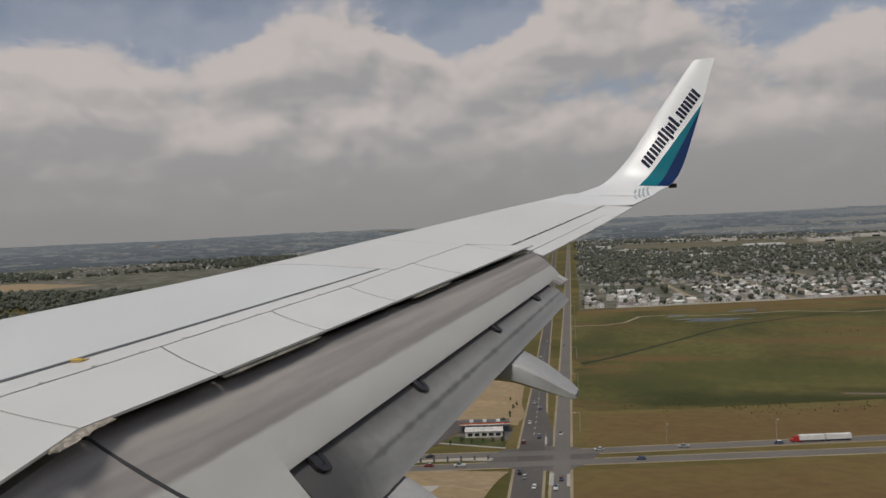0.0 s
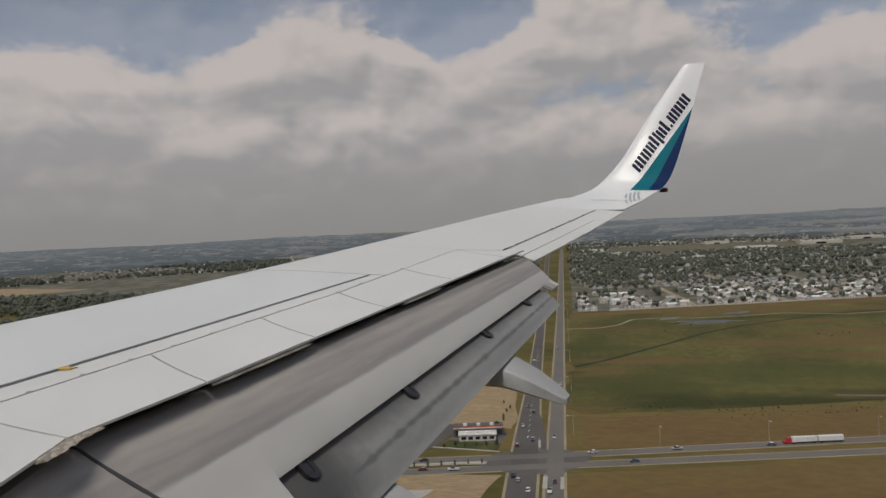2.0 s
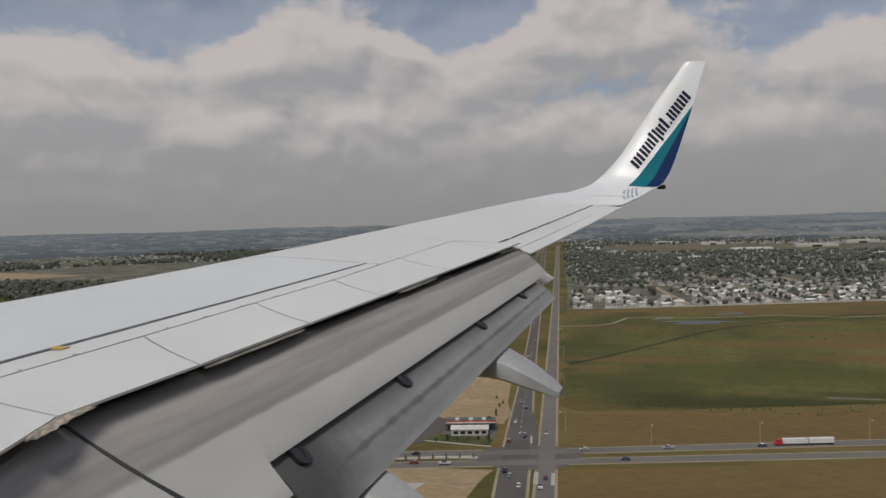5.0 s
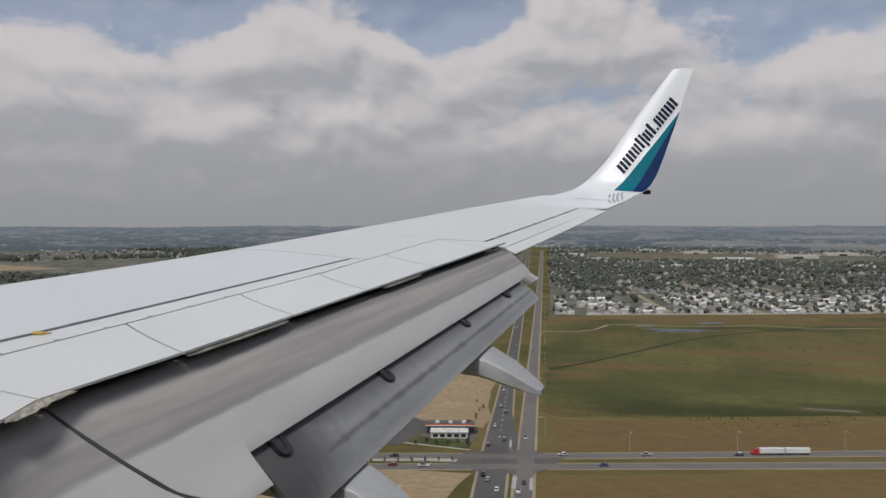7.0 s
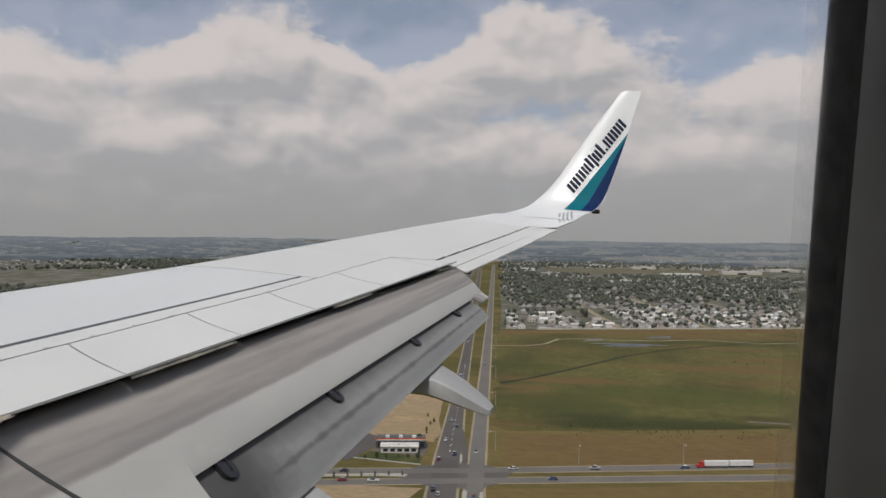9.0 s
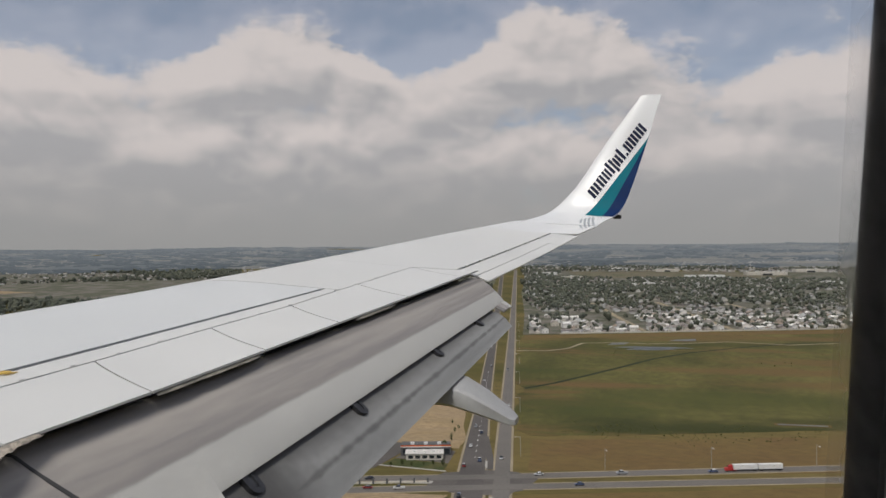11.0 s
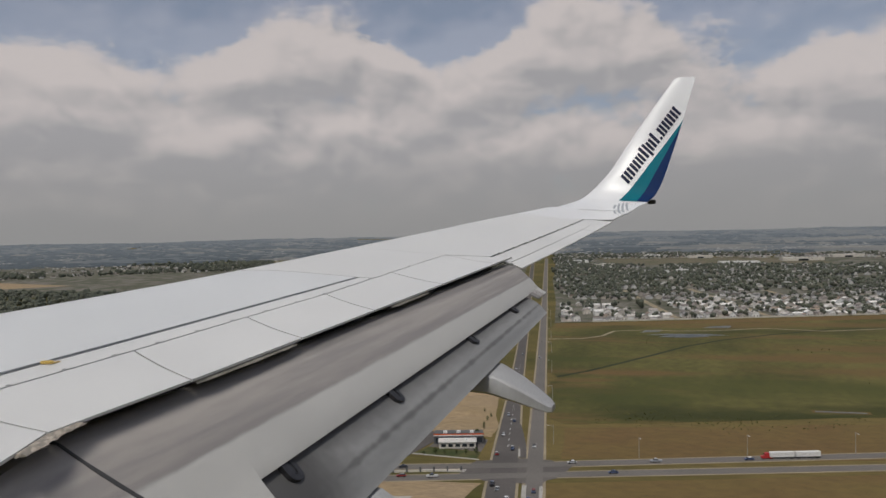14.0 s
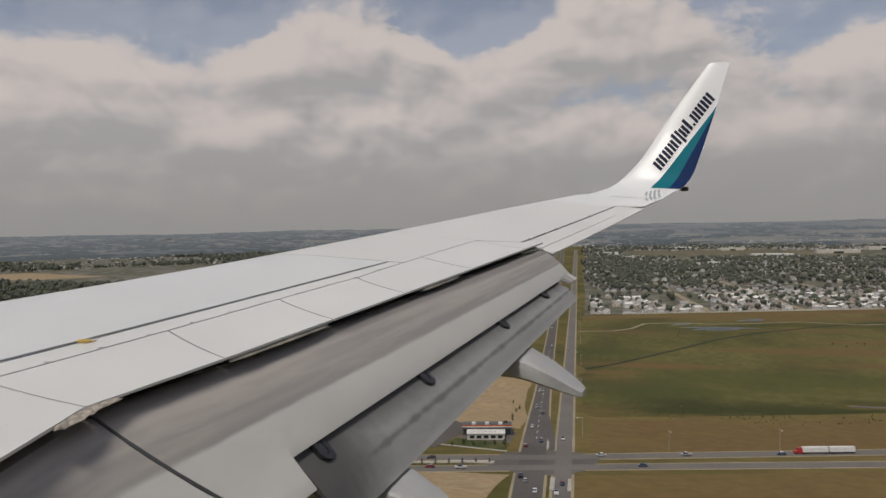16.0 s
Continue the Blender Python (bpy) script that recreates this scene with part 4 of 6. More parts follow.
def land(name, corners, mat, label, category, lift=0.06, rough=0.0, seed=1.0, split=12):
    """A flat piece of land with an uneven outline, a little proud of the ground."""
    pts = []
    for (a, b) in zip(corners, corners[1:] + corners[:1]):
        for k in range(split):
            p = Vector(a).lerp(Vector(b), k / split)
            pts.append(wobble(p, 45, rough, seed) if rough else p)
    n = len(pts)
    verts = [(p.x, p.y, GROUND + hills(p.x, p.y) + z) for z in (lift, -0.3) for p in pts]
    faces = [tuple(range(n))] + [(i, (i + 1) % n, n + (i + 1) % n, n + i) for i in range(n)]
    ob = link_mesh(name, verts, faces, mat)
    return tagged(ob, label, category, kind="structure")


def ribbon(name, points, width, mat, label, category, lift=0.1):
    """A road or path along points, each (x, y) or (x, y, width), with a low edge."""
    verts, faces = [], []
    P = [Vector(p[:2]) for p in points]
    for i, p in enumerate(P):
        d = (P[min(i + 1, len(P) - 1)] - P[max(i - 1, 0)]).normalized()
        s = Vector((-d.y, d.x)) * (points[i][2] if len(points[i]) > 2 else width) / 2
        for q, z in ((p - s, -0.3), (p - s, lift), (p + s, lift), (p + s, -0.3)):
            verts.append((q.x, q.y, GROUND + hills(q.x, q.y) + z))
    for i in range(len(P) - 1):
        a = i * 4
        for k in range(3):
            faces.append((a + k, a + k + 1, a + k + 5, a + k + 4))
    ob = link_mesh(name, verts, faces, mat)
    return tagged(ob, label, category, kind="structure")


def road_l(x):
    return 79 + 0.1718 * (x - 358)


def road_r(x):
    return 65 + 0.1588 * (x - 361)


def cross(y, off=0.0):
    return 361 - 0.30 * (y - 68) + off


def town_edge(y):
    return EDGE_X - 0.343 * y


# meadows, fields and bare ground
land("ground_meadow", [(452, 70), (480, 77), (620, 99), (800, 127), (940, 148), (990, 150), (1140, -300), (1225, -560), (560, -420), (500, -90)], green_grass, "green prairie meadow with uneven patches", "meadow", 0.05, 14, 2.0)
land("ground_brown_field", [(384, 54), (446, 64), (482, -80), (540, -330), (465, -300), (405, -60)], hay, "mown brown hay field beside the road", "field", 0.09, 3, 3.0)
land("ground_verge_field", [(250, 44), (344, 58), (378, -58), (440, -260), (300, -240)], hay, "brown stubble field beside the road", "field", 0.09, 3, 4.0)
land("ground_edge_field", [(955, 142), (988, 152), (1106, -190), (1232, -560), (1185, -560), (1058, -180)], hay, "dry brown strip before the houses", "field", 0.10, 8, 5.0)
land("ground_building_site", [(262, 92), (338, 84), (334, 104), (322, 150), (300, 240), (262, 420), (220, 420)], soil, "bare sandy building land", "bare ground", 0.09, 5, 6.0)
land("ground_sand_lot", [(425, 100), (560, 125), (600, 250), (560, 420), (470, 440), (430, 260)], soil, "bare sandy graded land", "bare ground", 0.09, 6, 7.0)
land("ground_upper_soil", [(1090, 218), (1345, 262), (1400, 410), (1240, 460), (1100, 410)], soil, "bare sandy graded land before houses", "bare ground", 0.09, 9, 8.0)
# roads
xs = [180, 260, 320, 345, 375, 400, 450, 520, 620, 760, 950, 1200, 1500, 1900, 2300, 2700]
ribbon("road_west_lanes", [(x, road_l(x), table(x, [(200, 11), (330, 12.5), (400, 12), (520, 9), (700, 8), (2700, 9)])) for x in xs], 10, asphalt, "dark asphalt carriageway of main road", "road", 0.14)
ribbon("road_east_lanes", [(x, road_r(x), table(x, [(300, 7.5), (400, 7.5), (700, 7), (2700, 8)])) for x in xs], 9, pale_asphalt, "worn pale asphalt carriageway of main road", "road", 0.14)
for side, off in ((road_l, 0), (road_r, 0)):
    ribbon("pavement_shoulder", [(x, side(x), table(x, [(200, 13.5), (330, 15), (400, 14.5), (520, 11.5), (700, 10.5), (2700, 11)]) if side is road_l else 10.0) for x in xs], 12, gravel, "pale gravel road shoulder", "shoulder", 0.10)
ys = [420, 330, 250, 180, 130, 95, 70, 45, 0, -60, -140, -230, -330, -450]
ribbon("road_cross_far", [(cross(y, 9 + 0.02 * abs(y - 68)), y) for y in ys], 8, pale_asphalt, "worn pale carriageway of crossing road", "road", 0.16)
ribbon("road_cross_near", [(cross(y, -8), y) for y in ys], 8, pale_asphalt, "worn pale carriageway of crossing road", "road", 0.16)
for k in (9, -8):
    ribbon("pavement_shoulder", [(cross(y, k + (0.02 * abs(y - 68) if k > 0 else 0)), y) for y in ys], 10.5, gravel, "pale gravel road shoulder", "shoulder", 0.12)
land("road_junction", [(343, 58.5), (348.5, 57), (351, 54), (362, 51), (374, 49), (374.5, 55), (380, 61), (380, 85), (374, 88), (371, 95), (360, 99), (347, 97), (346, 90), (341, 84), (341, 68)], junction_asphalt, "dark asphalt road junction", "road", 0.134)


# ---- island material for joined repeats ----
def island_material(name, colours, rough=0.8):
    m = material(name, (0.5, 0.5, 0.5), rough, vary=0.12, scale=0.2, fine=2.0, by_object=colours, spec=0.2)
    tree = m.node_tree
    info = next(n for n in tree.nodes if n.type == "OBJECT_INFO")
    ramp = info.outputs["Random"].links[0].to_node
    geo = tree.nodes.new("ShaderNodeNewGeometry")
    tree.links.new(geo.outputs["Random Per Island"], ramp.inputs[0])
    return m


SIDING = [(0.80, 0.78, 0.74), (0.84, 0.83, 0.80), (0.66, 0.60, 0.51), (0.84, 0.82, 0.78), (0.56, 0.51, 0.45), (0.78, 0.74, 0.67), (0.84, 0.81, 0.76)]
SHINGLE = [(0.20, 0.185, 0.17), (0.62, 0.59, 0.55), (0.38, 0.35, 0.32), (0.24, 0.21, 0.19), (0.70, 0.67, 0.62), (0.29, 0.23, 0.18), (0.74, 0.71, 0.67), (0.50, 0.46, 0.42)]
siding = material("house_siding", (0.6, 0.6, 0.6), 0.8, vary=0.06, scale=0.6, fine=6, by_object=SIDING, spec=0.2)
shingle = material("roof_shingles", (0.2, 0.2, 0.2), 0.85, vary=0.15, scale=0.5, fine=6, by_object=SHINGLE, spec=0.2)
# farther houses muted and trees greyed in colour, standing in for haze
siding_many = island_material("house_siding_many", [tuple(0.75 * v for v in c) for c in SIDING])
shingle_many = island_material("roof_shingles_many", [tuple(0.5 * v for v in c) for c in SHINGLE])
leaf_many_hazed = island_material("leaves_many_hazed", [(0.098, 0.108, 0.078), (0.120, 0.124, 0.090), (0.110, 0.116, 0.092), (0.088, 0.098, 0.078)], 0.9)
dark_glass = material("dark_glass", (0.03, 0.035, 0.04), 0.12, vary=0.1, scale=1, fine=6)
car_paint = material("car_paint", (0.5, 0.5, 0.5), 0.3, vary=0.03, scale=1, fine=8, by_object=[(0.75, 0.75, 0.74), (0.03, 0.03, 0.035), (0.28, 0.29, 0.30), (0.72, 0.72, 0.70), (0.22, 0.02, 0.02), (0.06, 0.08, 0.14), (0.45, 0.45, 0.44)])
tyre = material("tyre_rubber", (0.03, 0.03, 0.03), 0.85, vary=0.2, scale=4, fine=20)
white_metal = material("white_sheet_metal", (0.74, 0.73, 0.70), 0.45, vary=0.06, scale=0.3, fine=3)
red_panel = material("red_panel", (0.42, 0.03, 0.03), 0.5, vary=0.08, scale=0.4, fine=3)
stucco = material("pale_stucco", (0.58, 0.54, 0.47), 0.85, vary=0.1, scale=0.3, fine=3)
brick_wall = material("brown_brick", (0.30, 0.20, 0.15), 0.85, vary=0.15, scale=0.5, fine=4)
roof_gravel = material("flat_roof_gravel", (0.60, 0.575, 0.53), 0.9, vary=0.15, scale=0.2, fine=3)
dark_roof = material("dark_roof_membrane", (0.10, 0.10, 0.10), 0.8, vary=0.2, scale=0.2, fine=3)
net_green = material("green_range_turf", (0.045, 0.13, 0.075), 0.9, vary=0.2, scale=0.04, fine=0.5)
orange = material("orange_fence_mesh", (0.55, 0.10, 0.02), 0.7, vary=0.15, scale=0.4, fine=4)

rng = random.Random(7)
EDGE_D = Vector((-0.343, 1.0)).normalized()
EDGE_N = Vector((EDGE_D.y, -EDGE_D.x))


def box_mesh(name, boxes, mat, bevel=0.0):
    bm = bmesh.new()
    for lo, hi in boxes:
        add_box(bm, lo, hi, None, bevel)
    me = bpy.data.meshes.new(name)
    bmesh.ops.recalc_face_normals(bm, faces=bm.faces)
    bm.to_mesh(me)
    bm.free()
    me.materials.append(mat)
    return me


def poly_mesh(name, verts, faces, mat):
    me = bpy.data.meshes.new(name)
    me.from_pydata(verts, [], faces)
    me.materials.append(mat)
    return me


def gable(w, d, h, over, t):
    """Two sloping slabs with eaves, ridge along y."""
    x, y, p = w / 2 + over, d / 2 + over, h
    drop = over * h / (w / 2)
    v = [(-x, -y, -drop), (0, -y, p), (x, -y, -drop), (-x, y, -drop), (0, y, p), (x, y, -drop)]
    v += [(a, b, c + t) for a, b, c in v]
    f = [(6, 7, 10, 9), (7, 8, 11, 10), (0, 3, 4, 1), (1, 4, 5, 2), (0, 6, 9, 3), (2, 5, 11, 8), (0, 1, 7, 6), (1, 2, 8, 7), (3, 9, 10, 4), (4, 10, 11, 5)]
    return v, f


def house_template(w, d, h, pitch):
    e = new("house")
    tagged(e, "small detached house with pale siding and shingle roof", "house", "houses at the town's edge")
    x, y = w / 2, d / 2
    wall = [(-x, -y, 0), (x, -y, 0), (x, y, 0), (-x, y, 0), (-x, -y, h), (x, -y, h), (x, y, h), (-x, y, h), (0, -y, h + pitch), (0, y, h + pitch)]
    wf = [(0, 1, 5, 8, 4), (1, 2, 6, 5), (2, 3, 7, 9, 6), (3, 0, 4, 7)]
    ob = new("wall", poly_mesh("wall", wall, wf, siding))
    ob.parent = e
    v, f = gable(w, d, pitch, 0.5, 0.22)
    ob = new("roof", poly_mesh("roof", [(a, b, c + h) for a, b, c in v], f, shingle))
    ob.parent = e
    gv, gf = gable(4.2, 5.0, 1.0, 0.3, 0.2)
    ob = new("garage", box_mesh("garage", [((-x - 2.0, -y - 1.8, 0), (-x + 2.0, -y + 3.0, 2.4))], siding))
    ob.parent = e
    ob = new("garage_roof", poly_mesh("garage_roof", [(a - x, b - y + 0.6, c + 2.4) for a, b, c in gv], gf, shingle))
    ob.parent = e
    for px in (-x * 0.5, x * 0.5):
        ob = new("window", box_mesh("window", [((px - 0.7, y - 0.05, 1.0), (px + 0.7, y + 0.04, 2.2))], dark_glass))
        ob.parent = e
    return e


def town_sites():
    """House plots in rows along the town's edge: place, turn and distance from the edge."""
    out = []
    row, inward = 0, 16.0
    while inward < 2900:
        k = -125
        while k < 215:
            along = k * (14.2 + 0.2 * (row % 3)) + rng.uniform(-2, 2)
            bend = 18 * math.sin(along / 170 + row * 0.13) * min(1, inward / 120)
            p = Vector((EDGE_X, 0)) + EDGE_D * along + EDGE_N * (inward + bend)
            k += 1
            if inward < 430 and abs((along + 0.10 * inward + 60) % 118 - 59) < 9:
                continue
            if p.y > road_r(p.x) - 26 and p.y < road_l(p.x) + 26:
                continue
            if p.y > road_l(p.x) and (p.x < 1385 or (p - Vector((1245, 340))).length < 190):
                continue
            az = math.degrees(math.atan2(p.y, p.x))
            if 2220 < p.x < 2610 and -560 < p.y < 260:
                continue
            if 26 < az < 49 and 2000 < p.length < 2330:
                continue
            if az > 24 and (rng.random() < 0.72 or p.length < 2050):
                continue
            if not -24 < az < 50 or p.length > 2900:
                continue
            if (inward > 70 and noise.noise(Vector((p.x / 170, p.y / 170, 2.2))) < -0.33) or rng.random() < (0.45 if 330 < inward < 1000 else 0.08):
                continue
            out.append((p, math.atan2(EDGE_D.x, EDGE_D.y) * -1 + rng.choice((math.pi / 2, math.pi / 2, 0)) + rng.uniform(-0.12, 0.12), inward))
        row += 1
        inward += (17 if row % 2 else 31) * (1 + max(0, inward - 1000) / 1400)
    return out


def town():
    sites = town_sites()
    near = sorted((s for s in sites if s[0].y < road_r(s[0].x)), key=lambda s: s[2] + 0.15 * abs(s[0].y + 60))[:290]
    chosen = {id(s) for s in near}
    kinds = [house_template(8.2, 10.5, 5.0, 1.9), house_template(8.8, 11, 5.6, 2.2), house_template(8.4, 13, 3.2, 1.7)]
    for i, (p, turn, _) in enumerate(near):
        m = Matrix.Translation((p.x, p.y, GROUND + hills(p.x, p.y) + 0.05)) @ Matrix.Rotation(turn, 4, "Z")
        if i < 3:
            kinds[i].matrix_basis = m
        else:
            copy_thing(kinds[rng.randrange(3)], m)
    # the rest of the town, joined
    verts, faces, mats = [], [], []
    for s in sites:
        if id(s) in chosen:
            continue
        p, turn, _ = s
        w, d, h, pt = rng.uniform(7, 9.5), rng.uniform(9, 12), rng.choice((2.8, 3.0, 5.0)), rng.uniform(1.6, 2.2)
        c, sn, b = math.cos(turn), math.sin(turn), len(verts)
        x, y = w / 2, d / 2
        local = [(-x, -y, 0), (x, -y, 0), (x, y, 0), (-x, y, 0), (-x, -y, h), (x, -y, h), (x, y, h), (-x, y, h), (0, -y, h + pt), (0, y, h + pt)]
        gv, gf = gable(w, d, pt, 0.5, 0.22)
        local += [(q[0], q[1], q[2] + h) for q in gv]
        g = GROUND + hills(p.x, p.y)
        verts += [(p.x + q[0] * c - q[1] * sn, p.y + q[0] * sn + q[1] * c, g + q[2]) for q in local]
        wf = [(0, 1, 5, 8, 4), (1, 2, 6, 5), (2, 3, 7, 9, 6), (3, 0, 4, 7)]
        faces += [tuple(b + i for i in f) for f in wf] + [tuple(b + 10 + i for i in f) for f in gf]
        mats += [0] * 4 + [1] * len(gf)
    ob = link_mesh("town_houses", verts, faces, [siding_many, shingle_many])
    ob.data.polygons.foreach_set("material_index", mats)
    tagged(ob, "many small pale houses of a distant suburb", "houses", kind="stuff")
    return sites


def clump_template(seed, subdiv=1):
    bm = bmesh.new()
    bmesh.ops.create_icosphere(bm, subdivisions=subdiv, radius=1.0)
    r = random.Random(seed)
    for v in bm.verts:
        v.co *= r.uniform(0.7, 1.2)
    vs = [tuple(v.co) for v in bm.verts]
    fs = [tuple(v.index for v in f.verts) for f in bm.faces]
    bm.free()
    return vs, fs


CLUMPS = [clump_template(k) for k in range(6)]


def scatter_trees(name, spots, mat, label, category, lobes=2):
    """Many trees as one mesh: uneven clumps of leaves; spots are x, y, z, height."""
    verts, faces = [], []
    for x, y, z, h in spots:
        for k in range(lobes):
            vs, fs = CLUMPS[rng.randrange(6)]
            r = h * rng.uniform(0.18, 0.36)
            cx, cy, cz = x + rng.uniform(-0.25, 0.25) * h, y + rng.uniform(-0.25, 0.25) * h, z + h * rng.uniform(0.42, 0.72)
            b = len(verts)
            verts += [(cx + p[0] * r, cy + p[1] * r, cz + p[2] * r * 1.25) for p in vs]
            faces += [(b + a, b + c, b + d) for a, c, d in fs]
    ob = link_mesh(name, verts, faces, mat)
    return tagged(ob, label, category, kind="stuff")


land("ground_town", [(998, 152), (1250, 188), (1700, 262), (2600, 380), (2680, -1100), (1415, -1060), (1118, -200)], town_ground, "lawns and streets between the houses", "town ground", 0.12, 0)
land("ground_town_forward", [(1500, 300), (2600, 470), (2200, 2300), (1200, 2050), (1250, 900), (1440, 480)], town_ground, "lawns and streets between the houses", "town ground", 0.12, 0)
lot_mix = material("lots_and_lawns", (0.20, 0.165, 0.115), 0.95, vary=0.3, scale=0.02, fine=0.2, second=(0.085, 0.088, 0.05), patch=2.0, spec=0.15)
land("ground_store_lots", [(2260, 200), (2570, 240), (2590, 0), (2590, -560), (2350, -540), (2240, -60)], lot_mix, "dry open lots round the stores", "bare ground", 0.3, 40, 41.0)
land("ground_far_field", [(1800, 905), (2075, 1010), (1720, 1560), (1330, 1840), (1290, 1560), (1560, 1270)], soil, "dry tan stubble field before far woods", "field", 0.3, 40, 43.0)
SITES = town()
for k in range(-9, 2):
    run = []
    for d in (6, 110, 215, 320, 425):
        q = Vector((EDGE_X, 0)) + EDGE_D * (118 * k - 0.10 * d + (-1 if k < 0 else 0)) + EDGE_N * d
        run.append((q.x, q.y))
    if all(y < road_r(x) - 30 for x, y in run):
        ribbon("road_street", run, 9, gravel, "pale dusty residential street between houses", "street", 0.2)


def edge_fence(a0, a1):
    """A board fence along the back gardens, bay by bay."""
    e = thing("garden_fence", "pale weathered board fence behind the gardens", "fence")
    turn = math.atan2(EDGE_D.y, EDGE_D.x)
    board = box_mesh("panel", [((0, -0.06, 0), (11.6, 0.06, 1.9))], stucco)
    post = box_mesh("post", [((-0.15, -0.15, 0), (0.15, 0.15, 2.1))], stucco)
    for k in range(int((a1 - a0) / 12)):
        q = Vector((EDGE_X, 0)) + EDGE_D * (a0 + 12 * k) + EDGE_N * 4
        m = Matrix.Translation((q.x, q.y, GROUND + hills(q.x, q.y))) @ Matrix.Rotation(turn, 4, "Z")
        for name, me in (("panel", board), ("post", post)):
            ob = new(name, me)
            ob.parent, ob.matrix_basis = e, m


edge_fence(-260, 120)
spots = []
for p, turn, inward in SITES:
    for k in range(5 if 330 < inward < 1000 else 3 if inward > 260 else 2):
        q = p + Vector((rng.uniform(-9, 9), rng.uniform(-9, 9)))
        dense = noise.noise(Vector((q.x / 230, q.y / 230, 7.7)))
        if rng.random() < (0.66 if q.y < 0.45 * q.x else 0.25) + dense + (0.55 if 330 < inward < 1000 else 0.22 if inward < 260 else 0.1):
            spots.append((q.x, q.y, GROUND + hills(q.x, q.y), rng.uniform(6, 10.5) if inward < 260 else rng.uniform(6, 11)))
for _ in range(1500):
    a, r = rng.uniform(-0.42, 0.40), rng.uniform(1150, 2800)
    q = Vector((r * math.cos(a), r * math.sin(a)))
    if noise.noise(Vector((q.x / 260, q.y / 260, 5.5))) > 0.18 and q.x > town_edge(q.y) + 10 and not road_r(q.x) - 20 < q.y < road_l(q.x) + 20 and not (2220 < q.x < 2610 and -560 < q.y < 260):
        spots.append((q.x, q.y, GROUND + hills(q.x, q.y), rng.uniform(6, 13)))
# dark woods and shelter belts ahead of the wing
for _ in range(5200):
    a, r = rng.uniform(0.50, 0.95), rng.uniform(1250, 2850)
    q = Vector((r * math.cos(a), r * math.sin(a)))
    if noise.noise(Vector((q.x / 420, q.y / 420, 8.5))) + 0.25 * noise.noise(Vector((q.x / 90, q.y / 90, 1.5))) > -0.12 and not (1290 < q.x < 2080 and 905 < q.y < 1840 and r < 2330):
        spots.append((q.x, q.y, GROUND + hills(q.x, q.y), rng.uniform(8, 15)))
scatter_trees("town_trees", spots, leaf_many_hazed, "garden and street trees of a suburb, leaves greyed for haze", "trees", 3)

# shrubs and hedgerows of the meadow
spots = []
for _ in range(1000):
    y = rng.uniform(-330, 50)
    x = 461 - 0.19 * (y - 63) + rng.gauss(6, 11) + 6 * math.sin(y / 23)
    if noise.noise(Vector((x / 26, y / 26, 1.5))) > -0.12:
        spots.append((x, y, GROUND, rng.uniform(0.35, 1.2)))
for _ in range(420):
    y = rng.uniform(-420, 40)
    x = 560 - 0.2 * y + rng.uniform(-80, 330)
    if noise.noise(Vector((x / 70, y / 70, 3.5))) > 0.38:
        spots.append((x, y, GROUND, rng.uniform(0.6, 2.0)))
scatter_trees("meadow_shrubs", spots, shrub_leaf, "low dark shrubs in the prairie meadow", "shrubs", 2)


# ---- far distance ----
def painted_haze(tree, near, far):
    """Haze painted as two colours mixed by the distance from the middle of the plain."""
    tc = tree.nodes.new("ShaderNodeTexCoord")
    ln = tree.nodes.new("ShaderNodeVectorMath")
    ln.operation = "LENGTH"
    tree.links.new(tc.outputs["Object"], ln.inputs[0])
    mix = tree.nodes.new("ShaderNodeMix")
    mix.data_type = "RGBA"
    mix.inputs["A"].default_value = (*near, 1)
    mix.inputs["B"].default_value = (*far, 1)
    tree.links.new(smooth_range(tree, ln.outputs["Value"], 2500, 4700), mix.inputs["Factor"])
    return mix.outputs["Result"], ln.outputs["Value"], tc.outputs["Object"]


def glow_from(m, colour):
    # far land glows in its painted haze colour, with hardly any lit surface
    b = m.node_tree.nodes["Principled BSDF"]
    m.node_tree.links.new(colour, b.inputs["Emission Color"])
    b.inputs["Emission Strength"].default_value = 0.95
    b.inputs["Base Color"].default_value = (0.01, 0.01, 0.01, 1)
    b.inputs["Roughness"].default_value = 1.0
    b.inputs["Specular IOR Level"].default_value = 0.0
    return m


